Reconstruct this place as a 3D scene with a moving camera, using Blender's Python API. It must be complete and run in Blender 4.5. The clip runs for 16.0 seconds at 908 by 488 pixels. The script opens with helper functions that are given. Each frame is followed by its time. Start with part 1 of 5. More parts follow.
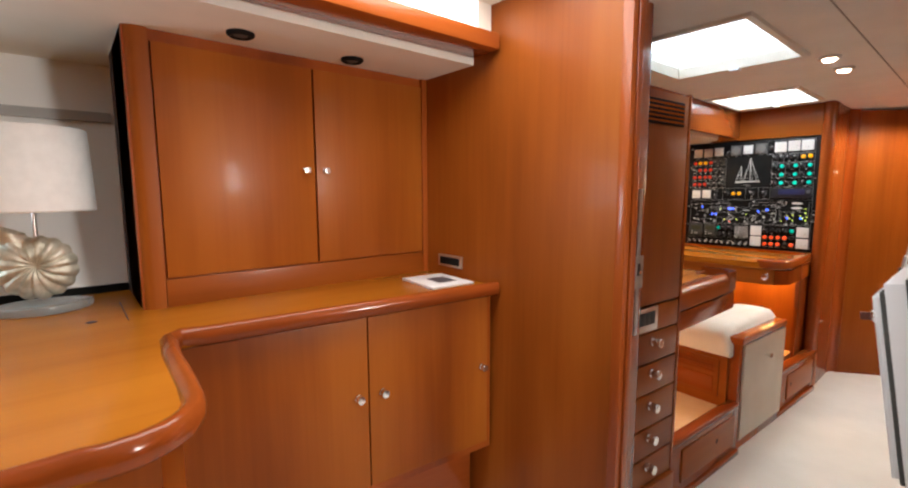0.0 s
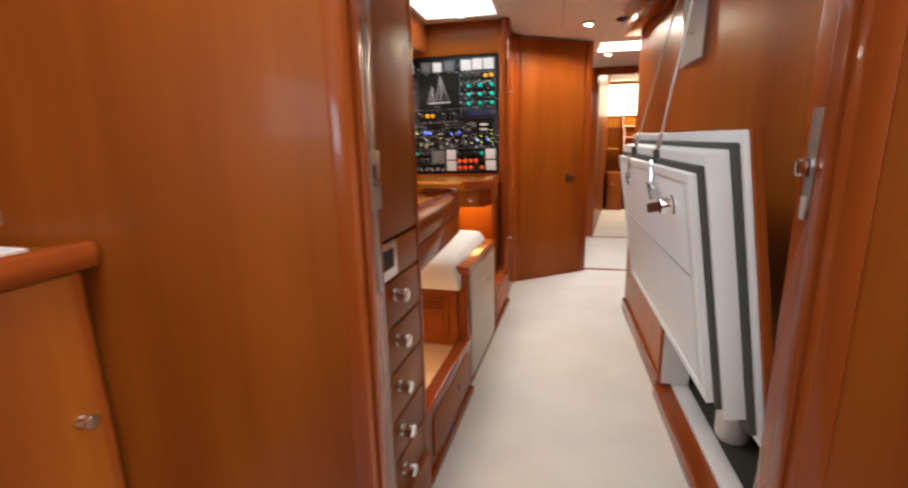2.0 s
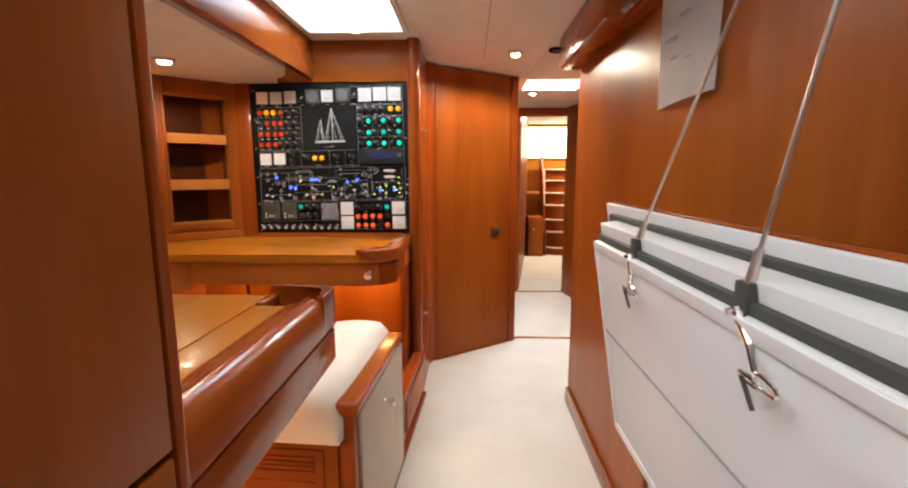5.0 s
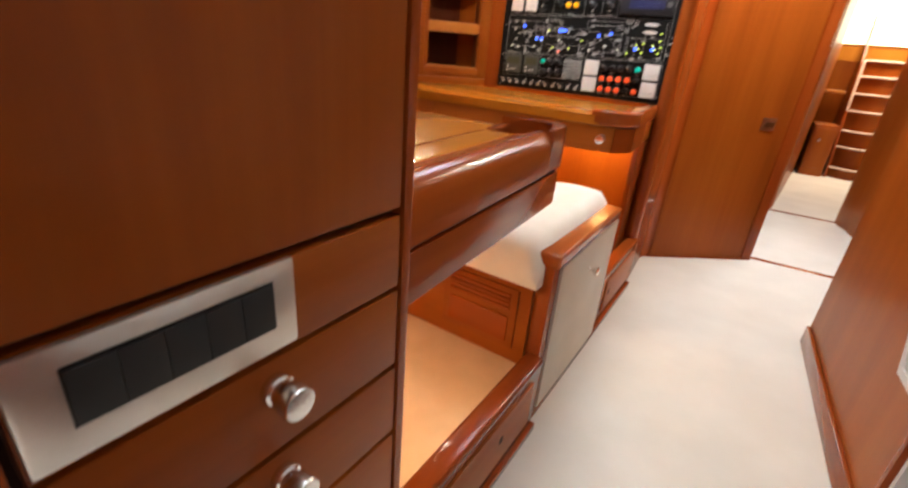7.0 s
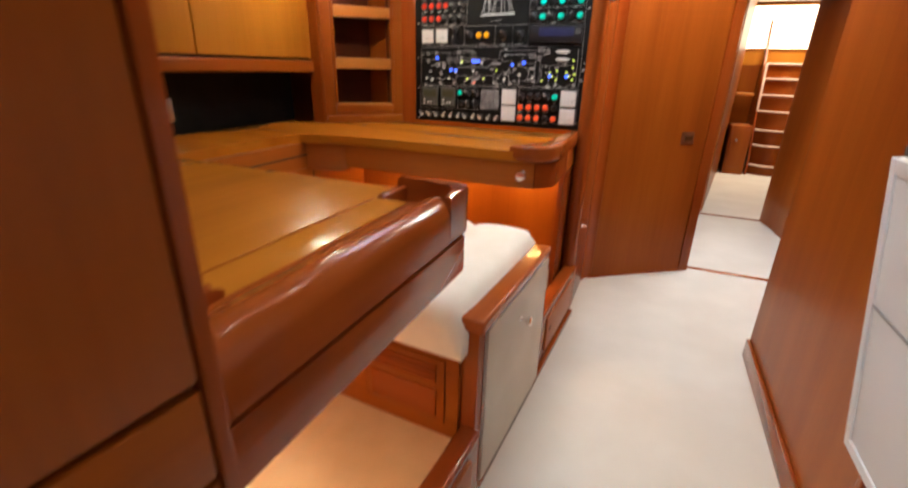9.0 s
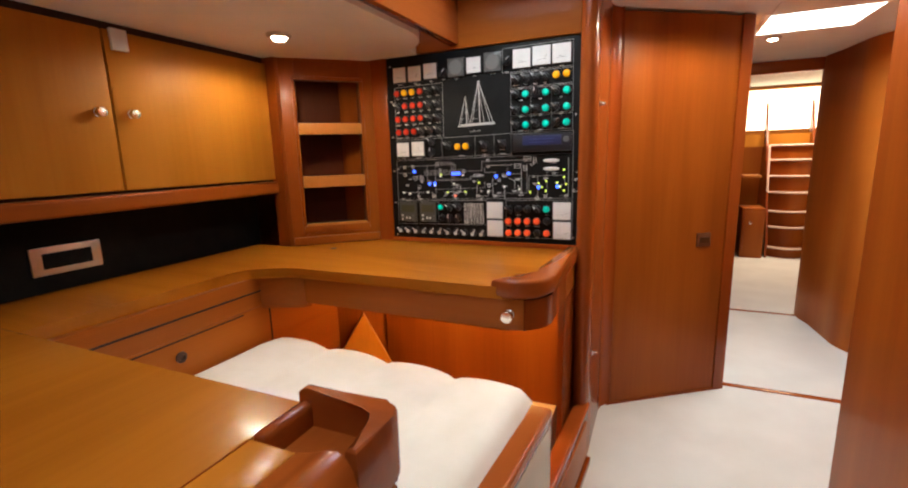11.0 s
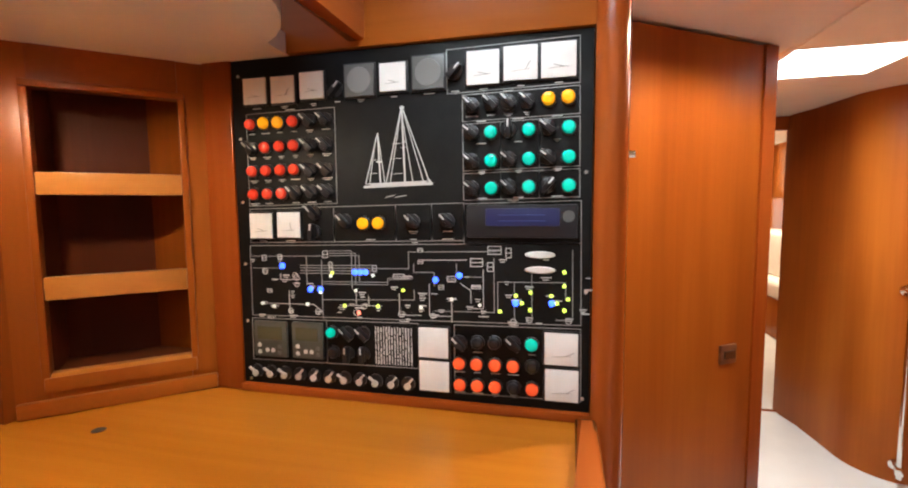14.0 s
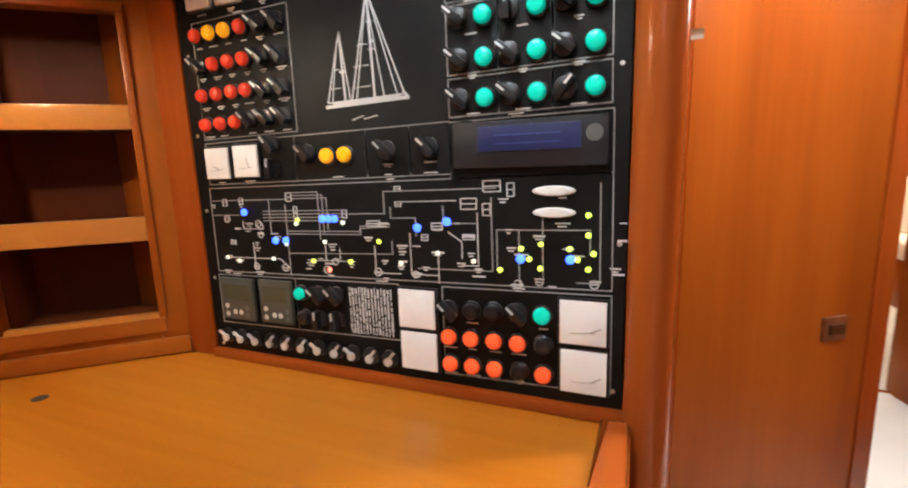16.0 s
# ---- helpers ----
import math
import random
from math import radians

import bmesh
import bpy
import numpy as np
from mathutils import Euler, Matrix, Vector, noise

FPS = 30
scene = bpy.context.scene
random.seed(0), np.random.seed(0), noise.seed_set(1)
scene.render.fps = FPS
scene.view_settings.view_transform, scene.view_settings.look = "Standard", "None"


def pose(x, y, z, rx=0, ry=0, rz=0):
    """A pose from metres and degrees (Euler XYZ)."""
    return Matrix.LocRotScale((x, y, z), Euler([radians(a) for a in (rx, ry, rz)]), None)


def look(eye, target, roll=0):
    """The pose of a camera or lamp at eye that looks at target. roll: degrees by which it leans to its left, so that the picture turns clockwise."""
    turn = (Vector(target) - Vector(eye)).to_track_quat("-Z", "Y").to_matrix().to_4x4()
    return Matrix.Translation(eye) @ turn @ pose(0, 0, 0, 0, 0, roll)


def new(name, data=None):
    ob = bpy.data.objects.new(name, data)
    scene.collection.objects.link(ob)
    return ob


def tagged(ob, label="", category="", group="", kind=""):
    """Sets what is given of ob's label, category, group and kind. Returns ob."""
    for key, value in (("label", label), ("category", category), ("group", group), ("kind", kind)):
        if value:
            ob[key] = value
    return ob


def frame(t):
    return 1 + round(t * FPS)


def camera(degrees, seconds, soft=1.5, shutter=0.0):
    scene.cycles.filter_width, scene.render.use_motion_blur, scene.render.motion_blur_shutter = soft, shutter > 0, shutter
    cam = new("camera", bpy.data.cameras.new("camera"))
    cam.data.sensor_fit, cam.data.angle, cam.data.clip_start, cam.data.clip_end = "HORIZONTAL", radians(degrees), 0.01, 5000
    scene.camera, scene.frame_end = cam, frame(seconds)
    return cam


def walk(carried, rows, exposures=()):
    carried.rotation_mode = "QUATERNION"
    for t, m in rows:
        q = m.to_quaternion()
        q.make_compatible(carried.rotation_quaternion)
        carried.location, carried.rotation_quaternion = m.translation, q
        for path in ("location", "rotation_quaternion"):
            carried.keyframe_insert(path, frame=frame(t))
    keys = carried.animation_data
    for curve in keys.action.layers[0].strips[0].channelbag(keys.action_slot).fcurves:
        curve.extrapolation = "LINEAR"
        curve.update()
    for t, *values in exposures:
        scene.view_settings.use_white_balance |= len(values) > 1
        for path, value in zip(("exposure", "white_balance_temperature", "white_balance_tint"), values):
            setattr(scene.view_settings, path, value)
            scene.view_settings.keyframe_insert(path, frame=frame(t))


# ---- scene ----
cam = camera(89.6, 16.0, soft=2.0, shutter=0.4)
PATH = [
    (0, (0.651, -0.772, 1.418), (-0.865, 0.511, 1.185), -0.2),
    (0.5, (0.51, -0.699, 1.441), (-0.969, 0.637, 1.27), -0.7),
    (1, (0.322, -0.582, 1.452), (-0.861, 1.015, 1.234), -0.4),
    (1.5, (0.242, -0.349, 1.384), (-0.533, 1.465, 1.056), -0.7),
    (2, (0.223, -0.133, 1.216), (-0.19, 1.773, 0.771), -1.3),
    (2.5, (0.243, 0.061, 1.199), (0.16, 2.0, 0.714), -1.4),
    (3, (0.258, 0.237, 1.145), (0.26, 2.178, 0.665), -0.7),
    (3.5, (0.241, 0.377, 1.177), (0.276, 2.343, 0.811), -0.0),
    (3.7, (0.222, 0.433, 1.221), (0.273, 2.407, 0.902), -0.1),
    (5.8, (0.179, 0.704, 1.3), (-0.219, 2.641, 0.999), 0.3),
    (6, (0.191, 0.711, 1.279), (-0.329, 2.61, 0.929), 0.4),
    (6.5, (0.166, 0.718, 1.215), (-0.583, 2.496, 0.686), 2.2),
    (7, (0.149, 0.704, 1.166), (-0.725, 2.314, 0.364), 5.0),
    (7.5, (0.156, 0.695, 1.14), (-0.747, 2.125, 0.072), 8.8),
    (8, (0.163, 0.715, 1.132), (-0.616, 2.042, -0.145), 11.0),
    (8.5, (0.161, 0.794, 1.159), (-0.581, 2.335, 0.123), 7.0),
    (9, (0.166, 0.919, 1.242), (-0.546, 2.642, 0.518), 1.5),
    (9.5, (0.153, 1.092, 1.325), (-0.585, 2.877, 0.808), -0.5),
    (9.7, (0.155, 1.124, 1.349), (-0.593, 2.914, 0.863), -1.0),
    (11.8, (0.086, 1.508, 1.331), (-0.729, 3.303, 0.997), -1.5),
    (12, (0.053, 1.577, 1.324), (-0.749, 3.381, 1.004), -2.0),
    (12.5, (0.006, 1.836, 1.35), (-0.766, 3.66, 1.078), -1.5),
    (13, (-0.075, 2.015, 1.384), (-0.76, 3.884, 1.183), -0.8),
    (13.5, (-0.149, 2.119, 1.416), (-0.721, 4.028, 1.253), -0.4),
    (14, (-0.212, 2.196, 1.425), (-0.678, 4.133, 1.258), -0.5),
    (14.5, (-0.305, 2.233, 1.449), (-0.663, 4.19, 1.249), -0.9),
    (15, (-0.359, 2.268, 1.452), (-0.656, 4.227, 1.179), -1.5),
    (15.5, (-0.29, 2.326, 1.394), (-0.739, 4.249, 1.073), -2.0),
    (16, (-0.138, 2.491, 1.362), (-0.888, 4.313, 1.019), -1.9),
]
walk(cam, [(t, look(e, g, r)) for t, e, g, r in PATH],
     [(0, -0.05), (1, -0.2), (2, -0.15), (3, -0.15), (3.5, -0.05), (6, 0.05), (7, 0.1), (8, 0.08), (9, -0.15), (12, -0.25), (12.5, 0.0), (13, 0.1), (16, 0.18)])

# ---- world and light ----
world = bpy.data.worlds.new("sky")
scene.world = world
world.use_nodes = True
wn = world.node_tree.nodes
sky = wn.new("ShaderNodeTexSky")
sky.sky_type, sky.sun_disc = "NISHITA", False
sky.sun_elevation, sky.sun_rotation = radians(50), radians(200)
wn["Background"].inputs[1].default_value = 0.12
world.node_tree.links.new(sky.outputs[0], wn["Background"].inputs[0])
scene.view_settings.exposure = 0.0


def area(name, x, y, z, sx, sy, power, colour, tilt=0):
    d = bpy.data.lights.new(name, "AREA")
    d.shape, d.size, d.size_y, d.energy, d.color = "RECTANGLE", sx, sy, power, colour
    ob = new(name, d)
    ob.matrix_world = pose(x, y, z, 0, tilt, 0)
    return ob


def spot(name, x, y, z, power, colour, cone=110, blend=0.8):
    d = bpy.data.lights.new(name, "SPOT")
    d.energy, d.color, d.spot_size, d.spot_blend, d.shadow_soft_size = power, colour, radians(cone), blend, 0.03
    ob = new(name, d)
    ob.matrix_world = pose(x, y, z)
    return ob


DAY, COOL, WARM = (1.0, 0.97, 0.92), (0.90, 0.97, 1.0), (1.0, 0.84, 0.62)
area("skylight_lamp_saloon", -0.37, -0.20, 2.225, 0.56, 1.25, 22, DAY)
area("skylight_lamp_aft", -0.21, 1.37, 2.072, 0.52, 0.68, 5.5, COOL)
area("skylight_lamp_nav", -0.38, 2.75, 2.072, 0.46, 0.54, 9.5, COOL)
area("skylight_lamp_forward", 0.83, 4.38, 2.072, 0.44, 0.42, 24, COOL)
# unseen fill added above the steps to brighten treads and far walls
area("companionway_lamp", 1.65, 7.8, 2.15, 0.8, 0.5, 48, (1.0, 0.82, 0.58))
# unseen fill added to starboard for the saloon's port side; no window there
area("saloon_windows_lamp", 2.3, 0.44, 1.45, 0.5, 0.25, 44, DAY, 95)
# unseen bluish fill added to port to light the hatch through the doorway
area("saloon_port_windows_lamp", -1.66, -2.2, 1.45, 0.45, 1.4, 30, (0.60, 0.84, 1.0), -90)
for lx, ly, lz, lp in ((0.12, 1.86, 1.968, 1.6), (0.12, 2.15, 1.968, 3), (0.445, 3.44, 1.955, 50),
                       (-1.12, 2.655, 1.753, 16), (0.72, 4.75, 1.93, 4)):
    spot("downlight_lamp", lx, ly, lz, lp, WARM, 175 if lx < -1 else 168 if ly > 3 else 130, 0.35)
area("desk_strip_lamp", -0.59, 3.075, 0.883, 0.76, 0.02, 8.0, (1.0, 0.58, 0.18))
area("table_strip_lamp", -0.60, 1.30, 0.802, 0.60, 0.02, 5.0, (1.0, 0.66, 0.36))


# ---- materials ----
def shader(name, colour, rough=0.5, metal=0.0, coat=0.0):
    m = bpy.data.materials.new(name)
    m.use_nodes = True
    p = m.node_tree.nodes["Principled BSDF"]
    p.inputs["Base Color"].default_value = (*colour, 1)
    p.inputs["Roughness"].default_value, p.inputs["Metallic"].default_value = rough, metal
    p.inputs["Coat Weight"].default_value, p.inputs["Coat Roughness"].default_value = coat, 0.08
    return m


def wood(name, dark, mid, light, grain, rough=0.34, coat=0.04, fine=1.0):
    """Varnished veneer; grain is the axis (0, 1, 2) along which the fibres run."""
    m = shader(name, mid, rough, 0, coat)
    n, l = m.node_tree.nodes, m.node_tree.links
    p = n["Principled BSDF"]
    p.inputs["Specular IOR Level"].default_value = 0.15
    co, mp = n.new("ShaderNodeTexCoord"), n.new("ShaderNodeMapping")
    sc = [38.0 * fine] * 3
    sc[grain] = 1.3
    mp.inputs["Scale"].default_value = sc
    l.new(co.outputs["Object"], mp.inputs["Vector"])
    a = n.new("ShaderNodeTexNoise")
    a.inputs["Scale"].default_value, a.inputs["Detail"].default_value, a.inputs["Distortion"].default_value = 1.6, 6, 0.4
    l.new(mp.outputs[0], a.inputs["Vector"])
    mp2 = n.new("ShaderNodeMapping")
    sc2 = [3.4] * 3
    sc2[grain] = 0.45
    mp2.inputs["Scale"].default_value = sc2
    l.new(co.outputs["Object"], mp2.inputs["Vector"])
    b = n.new("ShaderNodeTexNoise")
    b.inputs["Scale"].default_value, b.inputs["Detail"].default_value = 1.0, 3
    l.new(mp2.outputs[0], b.inputs["Vector"])
    mx = n.new("ShaderNodeMath")
    mx.operation = "MULTIPLY_ADD"
    mx.inputs[1].default_value = 0.14
    l.new(a.outputs[0], mx.inputs[0])
    sc3 = n.new("ShaderNodeMath")
    sc3.operation = "MULTIPLY"
    sc3.inputs[1].default_value = 0.86
    l.new(b.outputs[0], sc3.inputs[0])
    l.new(sc3.outputs[0], mx.inputs[2])
    oi = n.new("ShaderNodeObjectInfo")
    ad = n.new("ShaderNodeMath")
    ad.operation = "MULTIPLY_ADD"
    ad.inputs[1].default_value = 0.06
    l.new(oi.outputs["Random"], ad.inputs[0])
    l.new(mx.outputs[0], ad.inputs[2])
    r = n.new("ShaderNodeValToRGB")
    e = r.color_ramp.elements
    e[0].position, e[0].color = 0.36, (*dark, 1)
    e[1].position, e[1].color = 0.68, (*light, 1)
    k = r.color_ramp.elements.new(0.52)
    k.color = (*mid, 1)
    l.new(ad.outputs[0], r.inputs[0])
    l.new(r.outputs[0], p.inputs["Base Color"])
    bu = n.new("ShaderNodeBump")
    bu.inputs["Strength"].default_value, bu.inputs["Distance"].default_value = 0.08, 0.002
    l.new(a.outputs[0], bu.inputs["Height"])
    l.new(bu.outputs[0], p.inputs["Normal"])
    return m


def mottled(name, c0, c1, scale, rough, bump=0.1, metal=0.0, fine=9.0, dist=0.003):
    """A plain surface with a slow mottling and a fine relief."""
    m = shader(name, c0, rough, metal)
    n, l = m.node_tree.nodes, m.node_tree.links
    p = n["Principled BSDF"]
    co = n.new("ShaderNodeTexCoord")
    a, b = n.new("ShaderNodeTexNoise"), n.new("ShaderNodeTexNoise")
    a.inputs["Scale"].default_value, a.inputs["Detail"].default_value = scale, 4
    b.inputs["Scale"].default_value, b.inputs["Detail"].default_value = scale * fine, 5
    r = n.new("ShaderNodeValToRGB")
    e = r.color_ramp.elements
    e[0].position, e[0].color = 0.35, (*c0, 1)
    e[1].position, e[1].color = 0.65, (*c1, 1)
    l.new(co.outputs["Object"], a.inputs["Vector"])
    l.new(co.outputs["Object"], b.inputs["Vector"])
    l.new(a.outputs[0], r.inputs[0])
    l.new(r.outputs[0], p.inputs["Base Color"])
    bu = n.new("ShaderNodeBump")
    bu.inputs["Strength"].default_value, bu.inputs["Distance"].default_value = bump, dist
    l.new(b.outputs[0], bu.inputs["Height"])
    l.new(bu.outputs[0], p.inputs["Normal"])
    return m


def glow(name, colour, strength):
    m = shader(name, colour, 0.4)
    p = m.node_tree.nodes["Principled BSDF"]
    p.inputs["Emission Color"].default_value, p.inputs["Emission Strength"].default_value = (*colour, 1), strength
    return m


WD, WM, WL = (0.205, 0.045, 0.0058), (0.285, 0.071, 0.0088), (0.365, 0.103, 0.013)
WOOD_V = wood("cherry_upright", WD, WM, WL, 2)
WOOD_Y = wood("cherry_along", WD, WM, WL, 1)
WOOD_X = wood("cherry_across", WD, WM, WL, 0)
TOP_Y = wood("varnished_top", (0.31, 0.091, 0.0072), (0.40, 0.125, 0.010), (0.475, 0.160, 0.014), 1, 0.27, 0.10)
TOP_X = wood("varnished_top_across", (0.31, 0.091, 0.0072), (0.40, 0.125, 0.010), (0.475, 0.160, 0.014), 0, 0.27, 0.10)
# lighter, yellower copy of the cherry, with warm lamplight put into its colour
LAMPLIT = wood("lamplit_cherry", (0.37, 0.130, 0.013), (0.45, 0.172, 0.018), (0.52, 0.205, 0.024), 2, 0.46, 0.0)
EDGE = wood("solid_edging", (0.17, 0.033, 0.0065), (0.265, 0.054, 0.009), (0.345, 0.080, 0.014), 1, 0.2, 0.35)
EDGE_V = wood("solid_edging_upright", (0.17, 0.033, 0.0065), (0.265, 0.054, 0.009), (0.345, 0.080, 0.014), 2, 0.25, 0.3)
EDGE_X = wood("solid_edging_across", (0.17, 0.033, 0.0065), (0.265, 0.054, 0.009), (0.345, 0.080, 0.014), 0, 0.2, 0.35)
# cherry whose colour is darkened for the shade inside the open niches
NICHE = wood("shaded_niche_cherry", (0.085, 0.018, 0.006), (0.125, 0.028, 0.008), (0.16, 0.038, 0.010), 2, 0.5, 0.0)
PALE = wood("pale_shelf_edge", (0.36, 0.13, 0.022), (0.47, 0.18, 0.036), (0.55, 0.23, 0.055), 0, 0.3, 0.3)
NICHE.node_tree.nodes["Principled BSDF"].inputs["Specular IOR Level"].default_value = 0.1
# near-black colour put in for the shade of gaps, grooves and holes
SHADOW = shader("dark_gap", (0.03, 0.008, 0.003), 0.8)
BLACK = mottled("black_lining", (0.005, 0.0045, 0.004), (0.009, 0.008, 0.007), 12, 0.85)
BLACK.node_tree.nodes["Principled BSDF"].inputs["Specular IOR Level"].default_value = 0.2
LINER = mottled("cream_headlining", (0.79, 0.75, 0.66), (0.83, 0.79, 0.70), 5, 0.75, 0.06)
CARPET = mottled("white_carpet_cover", (0.64, 0.635, 0.605), (0.71, 0.705, 0.675), 3.0, 0.9, 0.25, 0, 60)
MAT = mottled("beige_footwell_carpet", (0.62, 0.40, 0.22), (0.70, 0.47, 0.27), 6, 0.9, 0.3, 0, 40)
WHITE = mottled("white_gelcoat", (0.79, 0.82, 0.84), (0.83, 0.85, 0.86), 6, 0.32, 0.03)
FABRIC = mottled("white_cushion", (0.78, 0.74, 0.66), (0.84, 0.80, 0.73), 8, 0.7, 0.15, 0, 30)
GREY = shader("grey_gasket", (0.06, 0.062, 0.055), 0.7)
STEEL = mottled("satin_steel", (0.62, 0.58, 0.52), (0.72, 0.69, 0.64), 20, 0.28, 0.02, 0.9)
# steel coloured darker and browner for the cherry reflected in it
JAMB = mottled("brown_reflection_steel", (0.30, 0.27, 0.24), (0.42, 0.38, 0.34), 25, 0.35, 0.02, 0.85)
PLASTIC_DARK = shader("black_plastic", (0.0045, 0.0055, 0.0075), 0.5)
BROWN = shader("dark_brown_plastic", (0.085, 0.022, 0.012), 0.4)
KNOB = shader("satin_chrome", (0.80, 0.79, 0.77), 0.22, 1.0)
CHROME = shader("chrome", (0.85, 0.84, 0.82), 0.08, 1.0)
PAPER = mottled("white_paper", (0.80, 0.80, 0.79), (0.84, 0.84, 0.83), 8, 0.6, 0.05)
GLASS = shader("skylight_glass", (0.9, 0.95, 1.0), 0.05)
GLASS.node_tree.nodes["Principled BSDF"].inputs["Transmission Weight"].default_value = 1.0
ACRYLIC = mottled("clear_acrylic", (0.80, 0.84, 0.82), (0.90, 0.92, 0.90), 20, 0.12, 0.2)
ACRYLIC.node_tree.nodes["Principled BSDF"].inputs["Transmission Weight"].default_value = 0.7
WALLPAPER = mottled("white_vinyl_panel", (0.85, 0.85, 0.83), (0.88, 0.88, 0.86), 4, 0.6, 0.05)
LAMP_ON = glow("lamp_lens", (1.0, 0.88, 0.66), 22)


# ---- mesh helpers ----
def swing(ob, x, y, degrees):
    """Turns a finished thing about an upright axis."""
    ob.matrix_world = Matrix.Translation((x, y, 0)) @ Matrix.Rotation(radians(degrees), 4, "Z") @ Matrix.Translation((-x, -y, 0)) @ ob.matrix_basis


def box(bm, x0, x1, y0, y1, z0, z1, bevel=0.0, segments=2):
    v = [bm.verts.new(p) for p in ((x0, y0, z0), (x1, y0, z0), (x1, y1, z0), (x0, y1, z0), (x0, y0, z1), (x1, y0, z1), (x1, y1, z1), (x0, y1, z1))]
    f = [bm.faces.new([v[i] for i in q]) for q in ((3, 2, 1, 0), (4, 5, 6, 7), (0, 1, 5, 4), (1, 2, 6, 5), (2, 3, 7, 6), (3, 0, 4, 7))]
    if bevel:
        bmesh.ops.bevel(bm, geom=list({e for q in f for e in q.edges}), offset=bevel, segments=segments, profile=0.6, affect="EDGES")
    return bm


def prism(bm, outline, z0, z1, bevel=0.0, segments=2):
    """A flat shape, given counter-clockwise from above, raised from z0 to z1; z may be functions of (x, y)."""
    lo = [bm.verts.new((x, y, z0(x, y) if callable(z0) else z0)) for x, y in outline]
    hi = [bm.verts.new((x, y, z1(x, y) if callable(z1) else z1)) for x, y in outline]
    k = len(outline)
    top, bottom = bm.faces.new(hi), bm.faces.new(lo[::-1])
    for i in range(k):
        bm.faces.new((lo[i], lo[(i + 1) % k], hi[(i + 1) % k], hi[i]))
    if bevel:
        bmesh.ops.bevel(bm, geom=list(top.edges) + list(bottom.edges), offset=bevel, segments=segments, profile=0.6, affect="EDGES")
    return bm


def rod(bm, a, b, r0, r1=None, sides=12, caps=True):
    a, b = Vector(a), Vector(b)
    m = Matrix.Translation((a + b) / 2) @ (b - a).to_track_quat("Z", "Y").to_matrix().to_4x4()
    bmesh.ops.create_cone(bm, cap_ends=caps, segments=sides, radius1=r0, radius2=r0 if r1 is None else r1, depth=(b - a).length, matrix=m)
    return bm


def turned(bm, origin, axis, profile, sides=20):
    """A lathe shape: profile rows (distance along axis, radius)."""
    q = Vector(axis).to_track_quat("Z", "Y").to_matrix().to_4x4()
    m = Matrix.Translation(origin) @ q
    rings = []
    for h, r in profile:
        rings.append([bm.verts.new(m @ Vector((r * math.cos(2 * math.pi * i / sides), r * math.sin(2 * math.pi * i / sides), h))) for i in range(sides)])
    for p, q2 in zip(rings, rings[1:]):
        for i in range(sides):
            bm.faces.new((p[i], p[(i + 1) % sides], q2[(i + 1) % sides], q2[i]))
    bm.faces.new(rings[0][::-1]), bm.faces.new(rings[-1])
    return bm


def arc(cx, cy, r, a0, a1, n=8):
    return [(cx + r * math.cos(radians(a0 + (a1 - a0) * i / n)), cy + r * math.sin(radians(a0 + (a1 - a0) * i / n))) for i in range(n + 1)]


def mesh_of(name, bm, material, smooth=35):
    bmesh.ops.recalc_face_normals(bm, faces=bm.faces[:])
    me = bpy.data.meshes.new(name)
    bm.to_mesh(me)
    bm.free()
    me.materials.append(material)
    if smooth:
        me.polygons.foreach_set("use_smooth", [True] * len(me.polygons))
        me.set_sharp_from_angle(angle=radians(smooth))
    return me


def whole(name, bm, material, label="", category="", group="", kind="", smooth=35):
    return tagged(new(name, mesh_of(name, bm, material, smooth)), label, category, group, kind)


def setting(name, bm, material, label="", smooth=35):
    return whole(name, bm, material, label, "", "", "structure", smooth)


def thing(name, x, y, z, label, category, group="", kind=""):
    ob = new(name)
    ob.empty_display_size = 0.1
    ob.matrix_world = pose(x, y, z)
    return tagged(ob, label, category, group, kind)


def world_of(ob):
    m = ob.matrix_basis.copy()
    return world_of(ob.parent) @ ob.matrix_parent_inverse @ m if ob.parent else m


def part(name, bm, material, parent, label="", smooth=35):
    ob = new(name, mesh_of(name, bm, material, smooth))
    ob.parent = parent
    ob.matrix_parent_inverse = world_of(parent).inverted()
    return tagged(ob, label)


def B():
    return bmesh.new()


def knob(parent, x, y, z, axis=(1, 0, 0), size=1.0, label="chrome knob"):
    """A round chrome furniture knob on a short neck."""
    s = size
    return part("knob", turned(B(), (x, y, z), axis, [(0, 0.0120 * s), (0.005 * s, 0.0128 * s), (0.0075 * s, 0.0122 * s), (0.009 * s, 0.0100 * s), (0.012 * s, 0.0100 * s), (0.0145 * s, 0.0122 * s),
                (0.028 * s, 0.0135 * s), (0.030 * s, 0.0125 * s), (0.0305 * s, 0.009 * s)]), KNOB, parent, label)


# ---- setting: floors, walls, ceilings ----
FLOOR_EDGE = -0.135
setting("floor", box(B(), -0.55, 1.3, -3.2, 4.14, -0.05, 0.0), CARPET, "off-white carpet floor of the passage")
setting("floor_saloon", box(B(), -2.4, -0.55, -3.2, 0.66, -0.05, 0.0), CARPET, "off-white carpet floor of the saloon")
